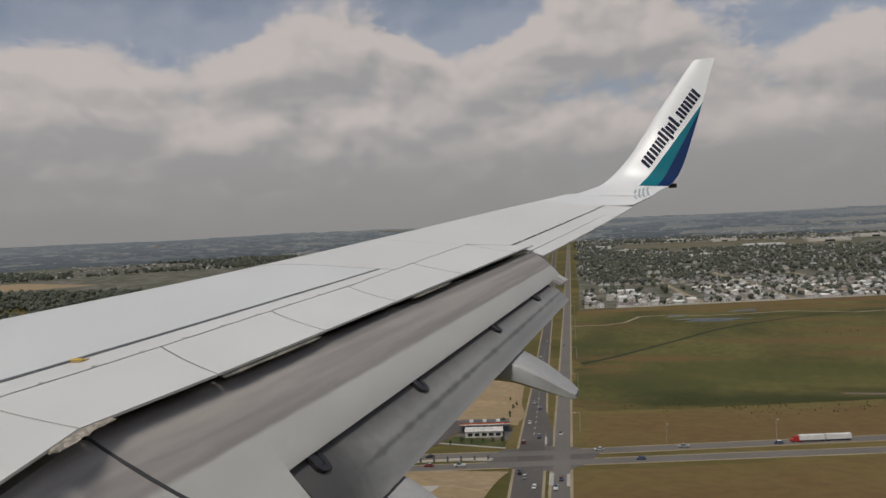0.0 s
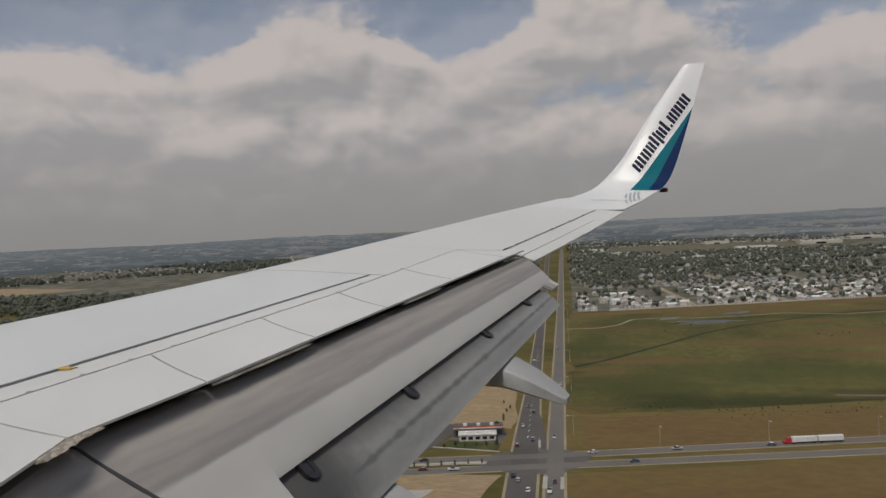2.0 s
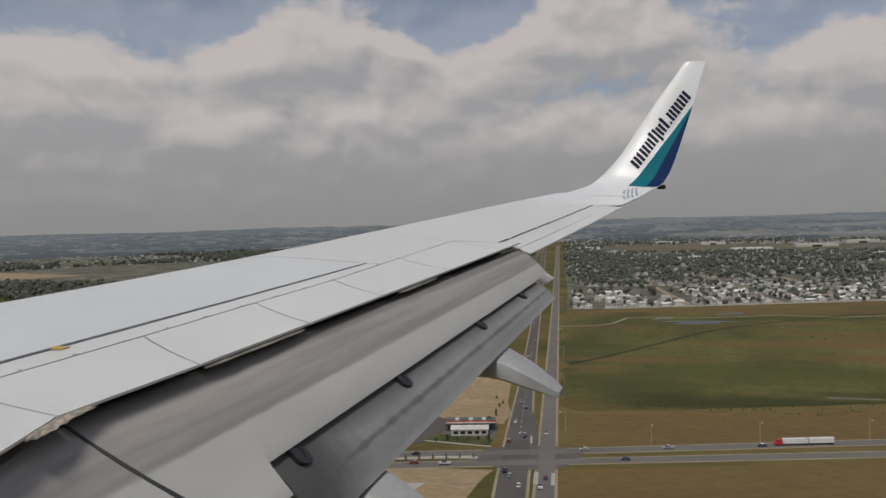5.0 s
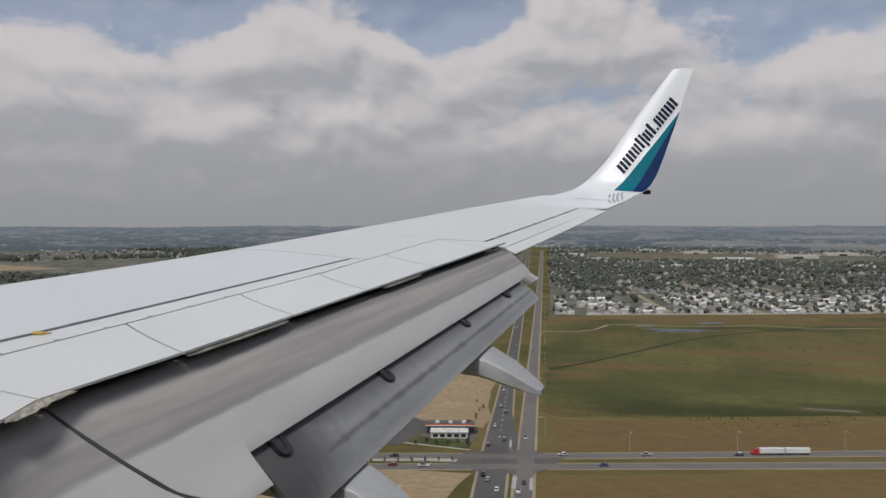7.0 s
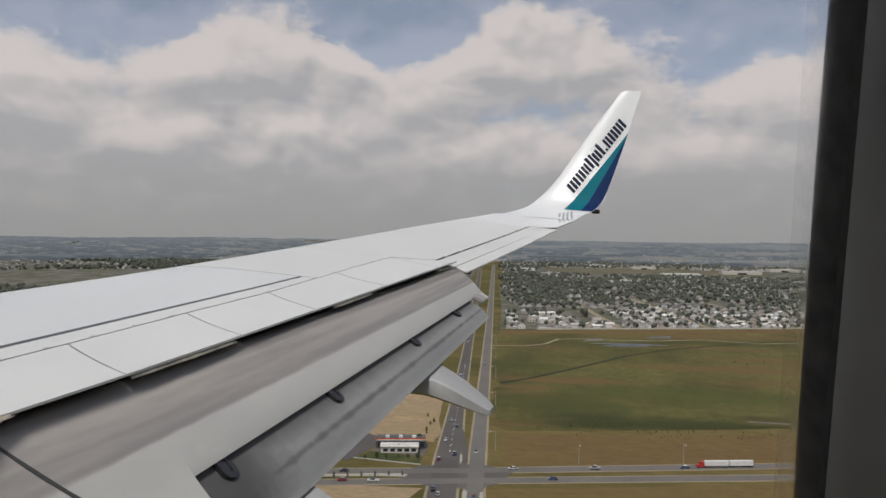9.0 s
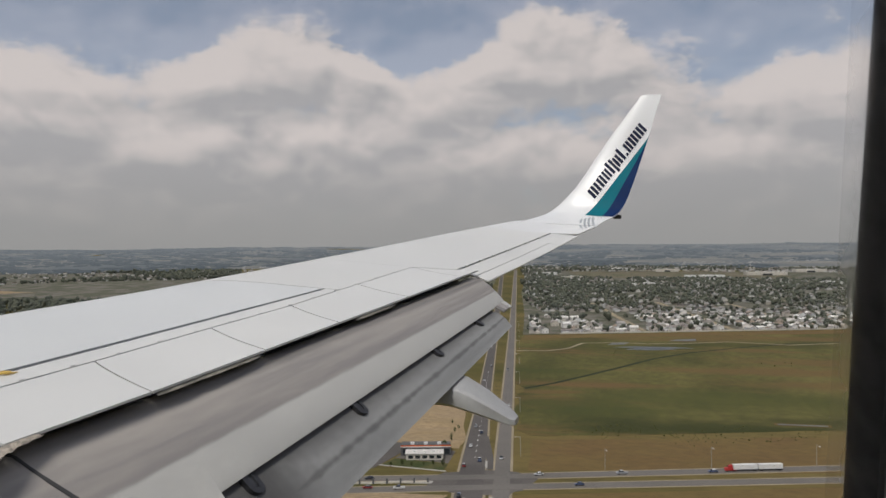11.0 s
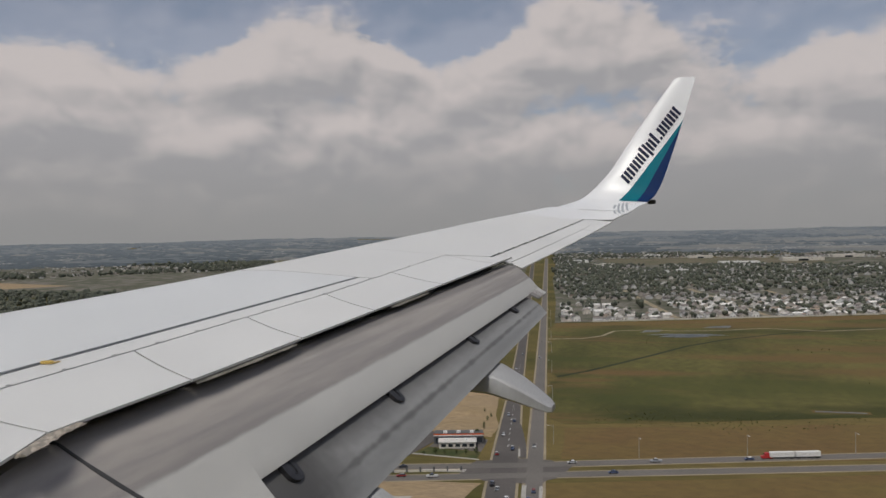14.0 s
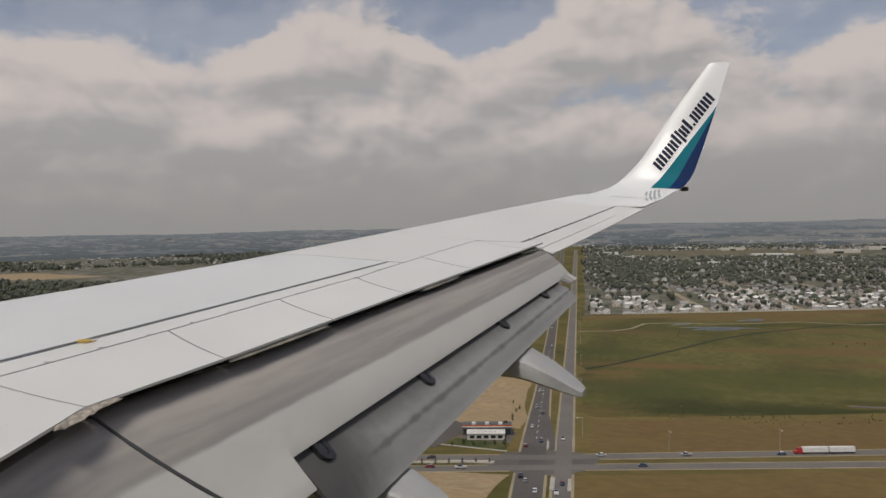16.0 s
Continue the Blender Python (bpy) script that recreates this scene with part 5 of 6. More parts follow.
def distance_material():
    """Far plain: long woods and dry fields, with haze painted in towards the horizon."""
    m = bpy.data.materials.new("distance_haze_glow")
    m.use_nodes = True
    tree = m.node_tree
    green, reach, place = painted_haze(tree, (0.125, 0.137, 0.146), (0.184, 0.199, 0.214))
    tan, _, _ = painted_haze(tree, (0.235, 0.218, 0.192), (0.212, 0.219, 0.222))
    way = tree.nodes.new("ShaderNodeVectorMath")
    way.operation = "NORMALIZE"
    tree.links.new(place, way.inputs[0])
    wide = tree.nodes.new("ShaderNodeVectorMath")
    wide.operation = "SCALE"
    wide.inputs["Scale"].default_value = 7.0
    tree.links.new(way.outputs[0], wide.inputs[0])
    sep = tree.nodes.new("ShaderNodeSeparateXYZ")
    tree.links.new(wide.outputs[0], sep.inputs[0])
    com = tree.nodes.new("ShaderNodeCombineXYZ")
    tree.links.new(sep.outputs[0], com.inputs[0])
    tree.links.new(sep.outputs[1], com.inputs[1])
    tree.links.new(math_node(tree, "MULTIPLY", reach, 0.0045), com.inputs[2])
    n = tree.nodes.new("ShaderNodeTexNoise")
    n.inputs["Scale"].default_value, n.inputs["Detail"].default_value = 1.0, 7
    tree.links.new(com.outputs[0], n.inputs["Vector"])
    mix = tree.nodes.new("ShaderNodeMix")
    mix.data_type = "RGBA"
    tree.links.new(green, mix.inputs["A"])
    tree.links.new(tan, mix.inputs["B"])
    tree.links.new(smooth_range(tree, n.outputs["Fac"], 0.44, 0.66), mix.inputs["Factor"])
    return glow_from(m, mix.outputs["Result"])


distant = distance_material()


def far_ridge():
    """The hazy rim of hills that closes the plain all round."""
    verts, faces, n = [], [], 220
    radii = [2850, 3100, 3400, 3750, 4100, 4400, 4700, 4850, 4860]
    for i, r in enumerate(radii):
        for j in range(n):
            a = 2 * math.pi * j / n
            x, y = r * math.cos(a), r * math.sin(a)
            z = hills(x, y) + (2.0 if i else -1.0)
            z += 4 * i / 7 * noise.noise(Vector((math.cos(a) * 9, math.sin(a) * 9, i * 0.8)))
            verts.append((x, y, GROUND + (z if i < 8 else -40)))
    for i in range(len(radii) - 1):
        for j in range(n):
            a, b = i * n + j, i * n + (j + 1) % n
            faces.append((a, a + n, b + n, b))
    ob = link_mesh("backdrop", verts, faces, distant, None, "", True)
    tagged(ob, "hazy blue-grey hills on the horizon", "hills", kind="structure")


far_ridge()


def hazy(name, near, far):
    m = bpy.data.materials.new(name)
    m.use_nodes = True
    return glow_from(m, painted_haze(m.node_tree, near, far)[0])


def far_specks(name, count, mat, wide, high, label, category, seed, keep, ahead):
    """Woods or roofs so far off that only their outline shows: uneven low clumps on the hills."""
    r = random.Random(seed)
    verts, faces = [], []
    for _ in range(count):
        a, d = r.uniform(-0.45, 0.95), 2880 + 1850 * r.random() ** 1.3
        x, y = d * math.cos(a), d * math.sin(a)
        if noise.noise(Vector((7 * math.cos(a), 7 * math.sin(a), seed + d * 0.0045))) < keep + (ahead if a > 0.5 else 0):
            continue
        vs, fs = CLUMPS[r.randrange(6)]
        w, h, t = r.uniform(*wide), r.uniform(*high), r.uniform(0, 3.1)
        z, b = GROUND + hills(x, y) + 2.5, len(verts)
        verts += [(x + (p[0] * math.cos(t) * w - p[1] * math.sin(t) * w * 0.5), y + (p[0] * math.sin(t) * w + p[1] * math.cos(t) * w * 0.5), z + p[2] * h) for p in vs]
        faces += [(b + i, b + j, b + k) for i, j, k in fs]
    tagged(link_mesh(name, verts, faces, mat), label, category, kind="stuff")


far_specks("far_woods", 4200, hazy("woods_haze_glow", (0.080, 0.094, 0.106), (0.162, 0.179, 0.197)), (16, 55), (2.0, 5), "hazy dark woods on the far hills", "woods", 3, 0.02, -0.5)
far_specks("far_roofs", 5200, hazy("roofs_haze_glow", (0.30, 0.292, 0.285), (0.205, 0.209, 0.212)), (4, 9), (1.8, 3.8), "pale hazy roofs of far suburbs", "houses", 8, 0.10, 0.25)


def shed(x, y, turn, w, d, h, mat, label):
    """A big flat-roofed store: walls, roof with parapet, a dark door band and roof units."""
    e = thing("store_building", label, "building", "large stores beyond the houses")
    e.matrix_basis = Matrix.Translation((x, y, GROUND + hills(x, y))) @ Matrix.Rotation(turn, 4, "Z")
    new("wall", box_mesh("wall", [((-w / 2, -d / 2, 0), (w / 2, d / 2, h))], mat)).parent = e
    new("roof", box_mesh("roof", [((-w / 2 + 0.5, -d / 2 + 0.5, h), (w / 2 - 0.5, d / 2 - 0.5, h + 0.25))], roof_gravel)).parent = e
    t = 0.4
    new("parapet", box_mesh("parapet", [((-w / 2, -d / 2, h), (w / 2, -d / 2 + t, h + 0.9)), ((-w / 2, d / 2 - t, h), (w / 2, d / 2, h + 0.9)),
        ((-w / 2, -d / 2 + t, h), (-w / 2 + t, d / 2 - t, h + 0.9)), ((w / 2 - t, -d / 2 + t, h), (w / 2, d / 2 - t, h + 0.9))], mat)).parent = e
    new("entrance", box_mesh("entrance", [((-w / 2 - 0.08, -d * 0.12, 0), (-w / 2 + 0.1, d * 0.12, h * 0.6))], dark_glass)).parent = e
    for k in (-0.25, 0.2):
        new("roof_unit", box_mesh("roof_unit", [((k * w - 2, -2, h + 0.25), (k * w + 2, 2, h + 2.0))], white_metal, 0.1)).parent = e
    return e


for x, y, w, d, h, mat, lab in ((2180, 200, 34, 60, 7, stucco, "beige flat-roofed store beyond houses"), (1930, 40, 22, 30, 6, white_metal, "small white flat-roofed school building"),
                                (1955, -5, 22, 26, 6, white_metal, "small white flat-roofed school building"), (2260, -150, 50, 100, 8, white_metal, "long white flat-roofed store"),
                                (2450, -330, 50, 110, 8, stucco, "long beige flat-roofed store"), (2640, -480, 50, 90, 8, stucco, "long beige flat-roofed store"),
                                (2620, -60, 40, 70, 7, stucco, "beige flat-roofed store beyond houses"), (2690, 90, 40, 60, 7, white_metal, "white flat-roofed store beyond houses"),
                                (2380, 290, 34, 60, 7, white_metal, "white flat-roofed warehouse building"), (2060, -420, 30, 50, 6, white_metal, "white flat-roofed school building")):
    shed(x, y, 0.1, w, d, h, mat, lab)

# ---- single trees ----
def tree_template(h, seed):
    """A tapered trunk with limbs and a crown of many small clumps with gaps."""
    r = random.Random(seed)
    e = new("tree")
    tagged(e, "leafy green broadleaf tree standing in grass", "tree", "trees near the roads")
    bm = bmesh.new()
    bmesh.ops.create_cone(bm, cap_ends=True, segments=7, radius1=h * 0.03, radius2=h * 0.012, depth=h * 0.6, matrix=Matrix.Translation((0, 0, h * 0.3)))
    for k in range(4):
        a = k * 1.6 + r.uniform(-0.3, 0.3)
        d = Vector((math.cos(a), math.sin(a), 1.1)).normalized()
        bmesh.ops.create_cone(bm, cap_ends=True, segments=5, radius1=h * 0.012, radius2=h * 0.004, depth=h * 0.32,
                              matrix=Matrix.Translation(Vector((0, 0, h * 0.38)) + d * h * 0.16) @ d.to_track_quat("Z", "Y").to_matrix().to_4x4())
    part("trunk", bm, bark, e)
    verts, faces = [], []
    for k in range(46):
        vs, fs = CLUMPS[r.randrange(6)]
        a, q, z = r.uniform(0, 6.28), math.sqrt(r.random()), r.uniform(-1, 1)
        R = h * 0.30 * math.sqrt(max(0.05, 1 - z * z)) * q
        c = (R * math.cos(a), R * math.sin(a), h * (0.63 + 0.33 * z))
        s = h * r.uniform(0.05, 0.095)
        b = len(verts)
        verts += [(c[0] + p[0] * s, c[1] + p[1] * s, c[2] + p[2] * s * 0.8) for p in vs]
        faces += [(b + i, b + j, b + l) for i, j, l in fs]
    link_mesh("crown", verts, faces, leaf, e)
    return e


TREES = [tree_template(8.5, 3), tree_template(6.0, 5), tree_template(4.0, 8)]


def plant(i, spots):
    """Trees at the spots; the first of a kind is the template itself."""
    for k, (x, y, s) in enumerate(spots):
        m = Matrix.Translation((x, y, GROUND + 0.05)) @ Matrix.Rotation(k * 2.4, 4, "Z")
        if k == 0:
            TREES[i].matrix_basis = m
        else:
            copy_thing(TREES[i], m @ Matrix.Scale(s, 4))


big = [(352 + rng.uniform(-26, 30), -330 + rng.uniform(-60, 60), rng.uniform(0.8, 1.3)) for _ in range(16)]
plant(0, big)
plant(1, [(410 + 11 * k + rng.uniform(-3, 3), road_l(410 + 11 * k) + 13 + rng.uniform(-2, 5), rng.uniform(0.3, 0.55)) for k in range(7)] + [(330 + rng.uniform(-4, 4), -200 - 11 * k, 0.8) for k in range(7)])
plant(2, [(384 - 0.32 * (y - 96) + rng.uniform(-2, 2), y, rng.uniform(0.5, 1.0)) for y in range(98, 126, 5)] + [(366 - 0.1 * (y - 140) + rng.uniform(-2, 2), y, rng.uniform(0.6, 1.0)) for y in range(142, 200, 6)])

# ---- paths, creek and ponds of the meadow ----
ribbon("water_creek", [(610, 92), (640, 72), (683, 50), (740, 22), (800, -6), (850, -40), (900, -90), (960, -160), (990, -260)], 4.5, reeds, "narrow dark reedy creek through the meadow", "creek", 0.09)
ribbon("path_gravel", [(838, 135), (845, 100), (870, 82), (918, 72), (930, 40), (925, 0), (935, -40), (960, -90), (940, -150), (980, -240)], 4, gravel, "pale gravel path in the meadow", "path", 0.11)
land("water_pond", [(884, 36), (897, 20), (900, -26), (892, -50), (882, -16)], pond_water, "small shallow meadow pond", "pond", 0.09, 4, 11.0)
land("water_field_pond", [(366, -398), (380, -405), (378, -424), (364, -420)], pond_water, "small dark field pond", "pond", 0.10, 2, 12.0)


for pts, seed in (([(905, 44), (930, 40), (938, 22), (915, 24)], 31.0), ([(868, 20), (884, 10), (886, -22), (872, -30), (864, -8)], 32.0), ([(955, -20), (975, -30), (985, -58), (962, -52)], 33.0)):
    land("water_marsh_pond", pts, pond_water, "shallow marsh pond in the meadow", "pond", 0.092, 6, seed)


land("water_ditch", [(515.4, -76), (518.6, -76), (518.6, -104), (515.4, -104)], pond_water, "short dark drainage ditch", "ditch", 0.10, 0.8, 61.0, 6)
land("ground_ditch_rim", [(513.4, -74), (520.6, -74), (520.6, -106), (513.4, -106)], hay, "dry grassy rim of the ditch", "verge", 0.07, 0.8, 61.0, 6)


# ---- junction details ----
def island(points, label):
    return land("pavement_island", points, concrete, label, "traffic island", 0.32, 0, 1.0, 2)


island([(383, 76), (396, 78.5), (396, 79.6), (383, 77.2)], "pale concrete traffic island")
island([(322, 62), (338, 64.5), (338, 66.5), (322, 64)], "pale concrete traffic island")
island([(322, 55), (338, 57.5), (338, 59), (322, 56.5)], "pale concrete traffic island")
island([(352, 96), (356, 96), (352, 116), (349, 116)], "pale concrete median strip")
for x in list(range(400, 700, 12)):
    y = road_l(x)
    ob = new("road_line", box_mesh("road_line", [((x, y - 0.12, GROUND + 0.14), (x + 4, y + 0.12, GROUND + 0.152))], lot_paint))
    tagged(ob, "white dashed lane line on asphalt", "lane line", "lane dashes", "structure")


ribbon("road_turn_lane", [(381, 74.5), (400, 78), (425, 84), (450, 90.5)], 3.6, asphalt, "dark asphalt turning lane", "road", 0.15)

# ---- vehicles ----
def wheels(e, xs, w, r):
    for x in xs:
        for y in (-w / 2 + 0.12, w / 2 - 0.12):
            bm = bmesh.new()
            bmesh.ops.create_cone(bm, cap_ends=True, segments=10, radius1=r, radius2=r, depth=0.22, matrix=Matrix.Translation((x, y, r)) @ Matrix.Rotation(math.pi / 2, 4, "X"))
            part("wheel", bm, tyre, e)


def side_loft(name, profile, w, mat, parent, taper=0.9):
    """A body from a side profile (x, z), a little narrower at its top."""
    zs = [p[1] for p in profile]
    lo, hi = min(zs), max(zs)
    rings = []
    for y, k in ((-w / 2, 0.94), (-w / 2 + 0.08, 1.0), (w / 2 - 0.08, 1.0), (w / 2, 0.94)):
        rings.append([Vector((x * lerp(1, k, 0.3), y * lerp(1, taper, (z - lo) / (hi - lo)), lo + (z - lo) * lerp(1, k, 0.4))) for x, z in profile])
    return loft(name, rings, mat, parent, smooth=False)


def car_template(kind):
    e = new("car")
    tagged(e, "small passenger car standing on asphalt" if kind == 0 else "pickup truck standing on asphalt", "car", "cars on roads and lots")
    if kind == 0:
        side_loft("body", [(-2.2, 0.35), (2.2, 0.35), (2.25, 0.75), (1.2, 0.92), (-1.9, 0.95), (-2.25, 0.8)], 1.8, car_paint, e)
        side_loft("glass", [(1.15, 0.9), (0.45, 1.38), (-1.1, 1.40), (-1.85, 0.93)], 1.6, dark_glass, e, 0.82)
        side_loft("roof", [(0.5, 1.37), (0.4, 1.45), (-1.05, 1.46), (-1.15, 1.38)], 1.42, car_paint, e, 0.95)
    else:
        side_loft("body", [(-2.7, 0.45), (2.6, 0.45), (2.65, 1.0), (1.4, 1.12), (-2.75, 1.1)], 1.9, car_paint, e)
        side_loft("glass", [(1.35, 1.1), (0.7, 1.68), (-0.6, 1.7), (-0.8, 1.1)], 1.7, dark_glass, e, 0.85)
        side_loft("roof", [(0.72, 1.66), (0.62, 1.78), (-0.55, 1.79), (-0.65, 1.67)], 1.52, car_paint, e, 0.95)
    wheels(e, (-1.4, 1.4), 1.85, 0.33)
    return e


CARS = [car_template(0), car_template(1)]
car_used = [False, False]


def park(kind, x, y, turn):
    m = Matrix.Translation((x, y, GROUND + 0.2)) @ Matrix.Rotation(turn, 4, "Z")
    if car_used[kind]:
        return copy_thing(CARS[kind], m)
    car_used[kind] = True
    CARS[kind].matrix_basis = m
    return CARS[kind]


ROAD_TURN, CROSS_TURN = math.atan(0.17), math.atan2(1, -0.30)
for x, off, kind in ((384, 4.5, 0), (395, -3, 1), (423, 3, 0), (456, -2, 0), (470, 2, 1), (520, 2, 0), (585, -2, 0), (640, 2, 0), (720, -2, 0), (860, 1, 0), (990, -1, 0), (336, 4, 1), (318, -3, 0), (330, 1.5, 0)):
    park(kind, x, road_l(x) + off, ROAD_TURN)
for x, off, kind in ((402, 1, 0), (540, -1.5, 0), (700, 1.5, 1), (330, 0, 0), (318, 2, 1)):
    park(kind, x, road_r(x) + off, ROAD_TURN)
for y, off, kind in ((30, -8, 0), (12, 9, 1), (-30, 9, 0), (108, -8, 1), (126, 9, 0), (150, -8, 0), (122, -6, 0), (50, 10, 0)):
    park(kind, cross(y, off), y, CROSS_TURN)


def lorry(y):
    """A road train: red tractor and two long white trailers."""
    e = thing("truck", "road train with red tractor and two white trailers", "truck")
    e.matrix_basis = Matrix.Translation((cross(y, 10.5), y, GROUND + 0.2)) @ Matrix.Rotation(CROSS_TURN, 4, "Z") @ Matrix.Scale(0.78, 4)
    cab = side_loft("cab", [(13.0, 0.6), (19.2, 0.6), (19.3, 1.9), (17.6, 2.2), (17.2, 3.4), (15.2, 3.9), (14.8, 1.2), (13.0, 1.1)], 2.5, red_panel, e)
    new("windscreen", box_mesh("windscreen", [((17.25, -1.05, 2.3), (17.5, 1.05, 3.2))], dark_glass)).parent = cab
    for a, b in ((-0.6, 14.2), (-16.4, -1.6)):
        tr = new("trailer", box_mesh("trailer", [((a, -1.3, 1.1), (b, 1.3, 4.1))], white_metal, 0.06))
        tr.parent = e
        new("trailer_floor", box_mesh("trailer_floor", [((a + 0.2, -1.2, 0.85), (b - 0.2, 1.2, 1.1))], steel)).parent = tr
    wheels(e, (18.2, 14.2, 13.2, 1.6, 0.5, -2.6, -3.7, -14.2, -15.3), 2.5, 0.5)


lorry(-50)


# ---- shops by the junction ----
land("pavement_parking_lot", [(384, 134), (420, 128), (436, 150), (442, 204), (396, 214), (372, 206), (366, 186), (374, 150)], asphalt, "dark asphalt parking lot", "parking lot", 0.115)
land("road_shop_drive", [(371, 131), (376, 130), (396, 127), (420, 124), (420, 131), (384, 137), (374, 139)], asphalt, "dark asphalt drive to the shops", "drive", 0.14)
land("pavement_forecourt", [(388, 97), (412, 99), (418, 123), (392, 126)], junction_asphalt, "dark worn forecourt", "forecourt", 0.13)
land("ground_shop_lawn", [(374, 96), (387, 97), (391, 126), (377, 129)], green_lawn, "green lawn strip before the shop", "lawn", 0.125, 0.6, 22.0)
land("ground_shop_lawn", [(361, 141), (369, 140), (364, 190), (356, 192)], green_lawn, "green lawn strip before the shop", "lawn", 0.125, 0.6, 23.0)
land("ground_gravel_lot", [(417, 98), (440, 102), (452, 132), (424, 137)], soil, "bare graded sandy lot", "bare ground", 0.135, 2, 21.0)
land("pavement_slab", [(292, 112), (314, 108), (306, 142), (284, 146)], concrete, "pale concrete slab on building land", "slab", 0.16, 0.4, 24.0, 4)
land("pavement_kerb", [(373, 94.5), (374.2, 94.5), (378, 129.5), (376.8, 129.8)], concrete, "pale concrete kerb", "kerb", 0.25, 0, 1.0, 2)
land("pavement_kerb", [(360, 140), (361.2, 140), (356, 192), (354.8, 192)], concrete, "pale concrete kerb", "kerb", 0.25, 0, 1.0, 2)


def mound(x, y, w, d, h, seed):
    """A heap of dumped soil with an uneven top."""
    verts, faces, n = [], [], 18
    for i in range(7):
        r = i / 6
        for j in range(n):
            a = 2 * math.pi * j / n
            k = 1 + 0.25 * noise.noise(Vector((math.cos(a) * 1.4, math.sin(a) * 1.4, seed)))
            px, py = x + w * r * k * math.cos(a), y + d * r * k * math.sin(a)
            z = h * (1 - r * r) ** 1.4 * (1 + 0.35 * noise.noise(Vector((px / 5, py / 5, seed))))
            verts.append((px, py, GROUND + 0.08 + z))
    for i in range(6):
        for j in range(n):
            a, b = i * n + j, i * n + (j + 1) % n
            faces.append((a, b, b + n, a + n))
    ob = link_mesh("soil_mound", verts, faces, soil, None, "", True)
    tagged(ob, "heap of dumped sandy soil", "soil heap", "soil heaps on the building land")


for k, (x, y, w, d, h) in enumerate(((470, 130, 7, 22, 2.6), (500, 160, 9, 30, 3.4), (535, 140, 8, 20, 2.8), (520, 210, 10, 34, 3.6), (480, 230, 7, 24, 2.6), (560, 190, 9, 26, 3.0), (455, 180, 6, 22, 2.2))):
    mound(x, y, w, d, h, k * 3.1)


def shop(x, y, turn, w, d, h, mat, roof_mat, label, sign=None, canopy=False):
    e = thing("shop_building", label, "shop", "shops by the junction")
    e.matrix_basis = Matrix.Translation((x, y, GROUND + 0.12)) @ Matrix.Rotation(turn, 4, "Z")
    wall = new("wall", box_mesh("wall", [((-w / 2, -d / 2, 0), (w / 2, d / 2, h))], mat, 0.05))
    wall.parent = e
    new("roof", box_mesh("roof", [((-w / 2 + 0.4, -d / 2 + 0.4, h), (w / 2 - 0.4, d / 2 - 0.4, h + 0.2))], roof_mat)).parent = e
    t = 0.35
    new("parapet", box_mesh("parapet", [((-w / 2, -d / 2, h), (w / 2, -d / 2 + t, h + 0.7)), ((-w / 2, d / 2 - t, h), (w / 2, d / 2, h + 0.7)),
        ((-w / 2, -d / 2 + t, h), (-w / 2 + t, d / 2 - t, h + 0.7)), ((w / 2 - t, -d / 2 + t, h), (w / 2, d / 2 - t, h + 0.7))], mat)).parent = e
    n = max(3, int(d / 4))
    for k in range(n):
        y0 = -d / 2 + d * (k + 0.15) / n
        new("window", box_mesh("window", [((-w / 2 - 0.06, y0, 0.6), (-w / 2 + 0.1, y0 + d * 0.7 / n, h * 0.62))], dark_glass)).parent = e
    if sign:
        new("sign_band", box_mesh("sign_band", [((-w / 2 - 0.25, -d / 2 + 0.3, h * 0.7), (-w / 2 - 0.02, d / 2 - 0.3, h + 0.4))], sign)).parent = e
        new("end_panel", box_mesh("end_panel", [((-w / 2, -d / 2 - 0.2, 0.4), (w / 2 - 1, -d / 2 - 0.02, h + 0.5))], red_panel)).parent = e
    if canopy:
        new("canopy", box_mesh("canopy", [((-w / 2 - 9, -d / 2, h - 0.6), (-w / 2 - 1.5, d / 2 - 3, h + 0.2))], white_metal, 0.08)).parent = e
        for py in (-d / 2 + 1, d / 2 - 4):
            new("canopy_post", box_mesh("canopy_post", [((-w / 2 - 5.4, py - 0.2, 0), (-w / 2 - 5.0, py + 0.2, h - 0.6))], white_metal)).parent = e
    for k in range(2):
        new("roof_unit", box_mesh("roof_unit", [((-1 + 3 * k, -d * 0.2 + k * d * 0.35, h + 0.2), (0.8 + 3 * k, -d * 0.2 + k * d * 0.35 + 2, h + 1.3))], white_metal, 0.08)).parent = e
    return e


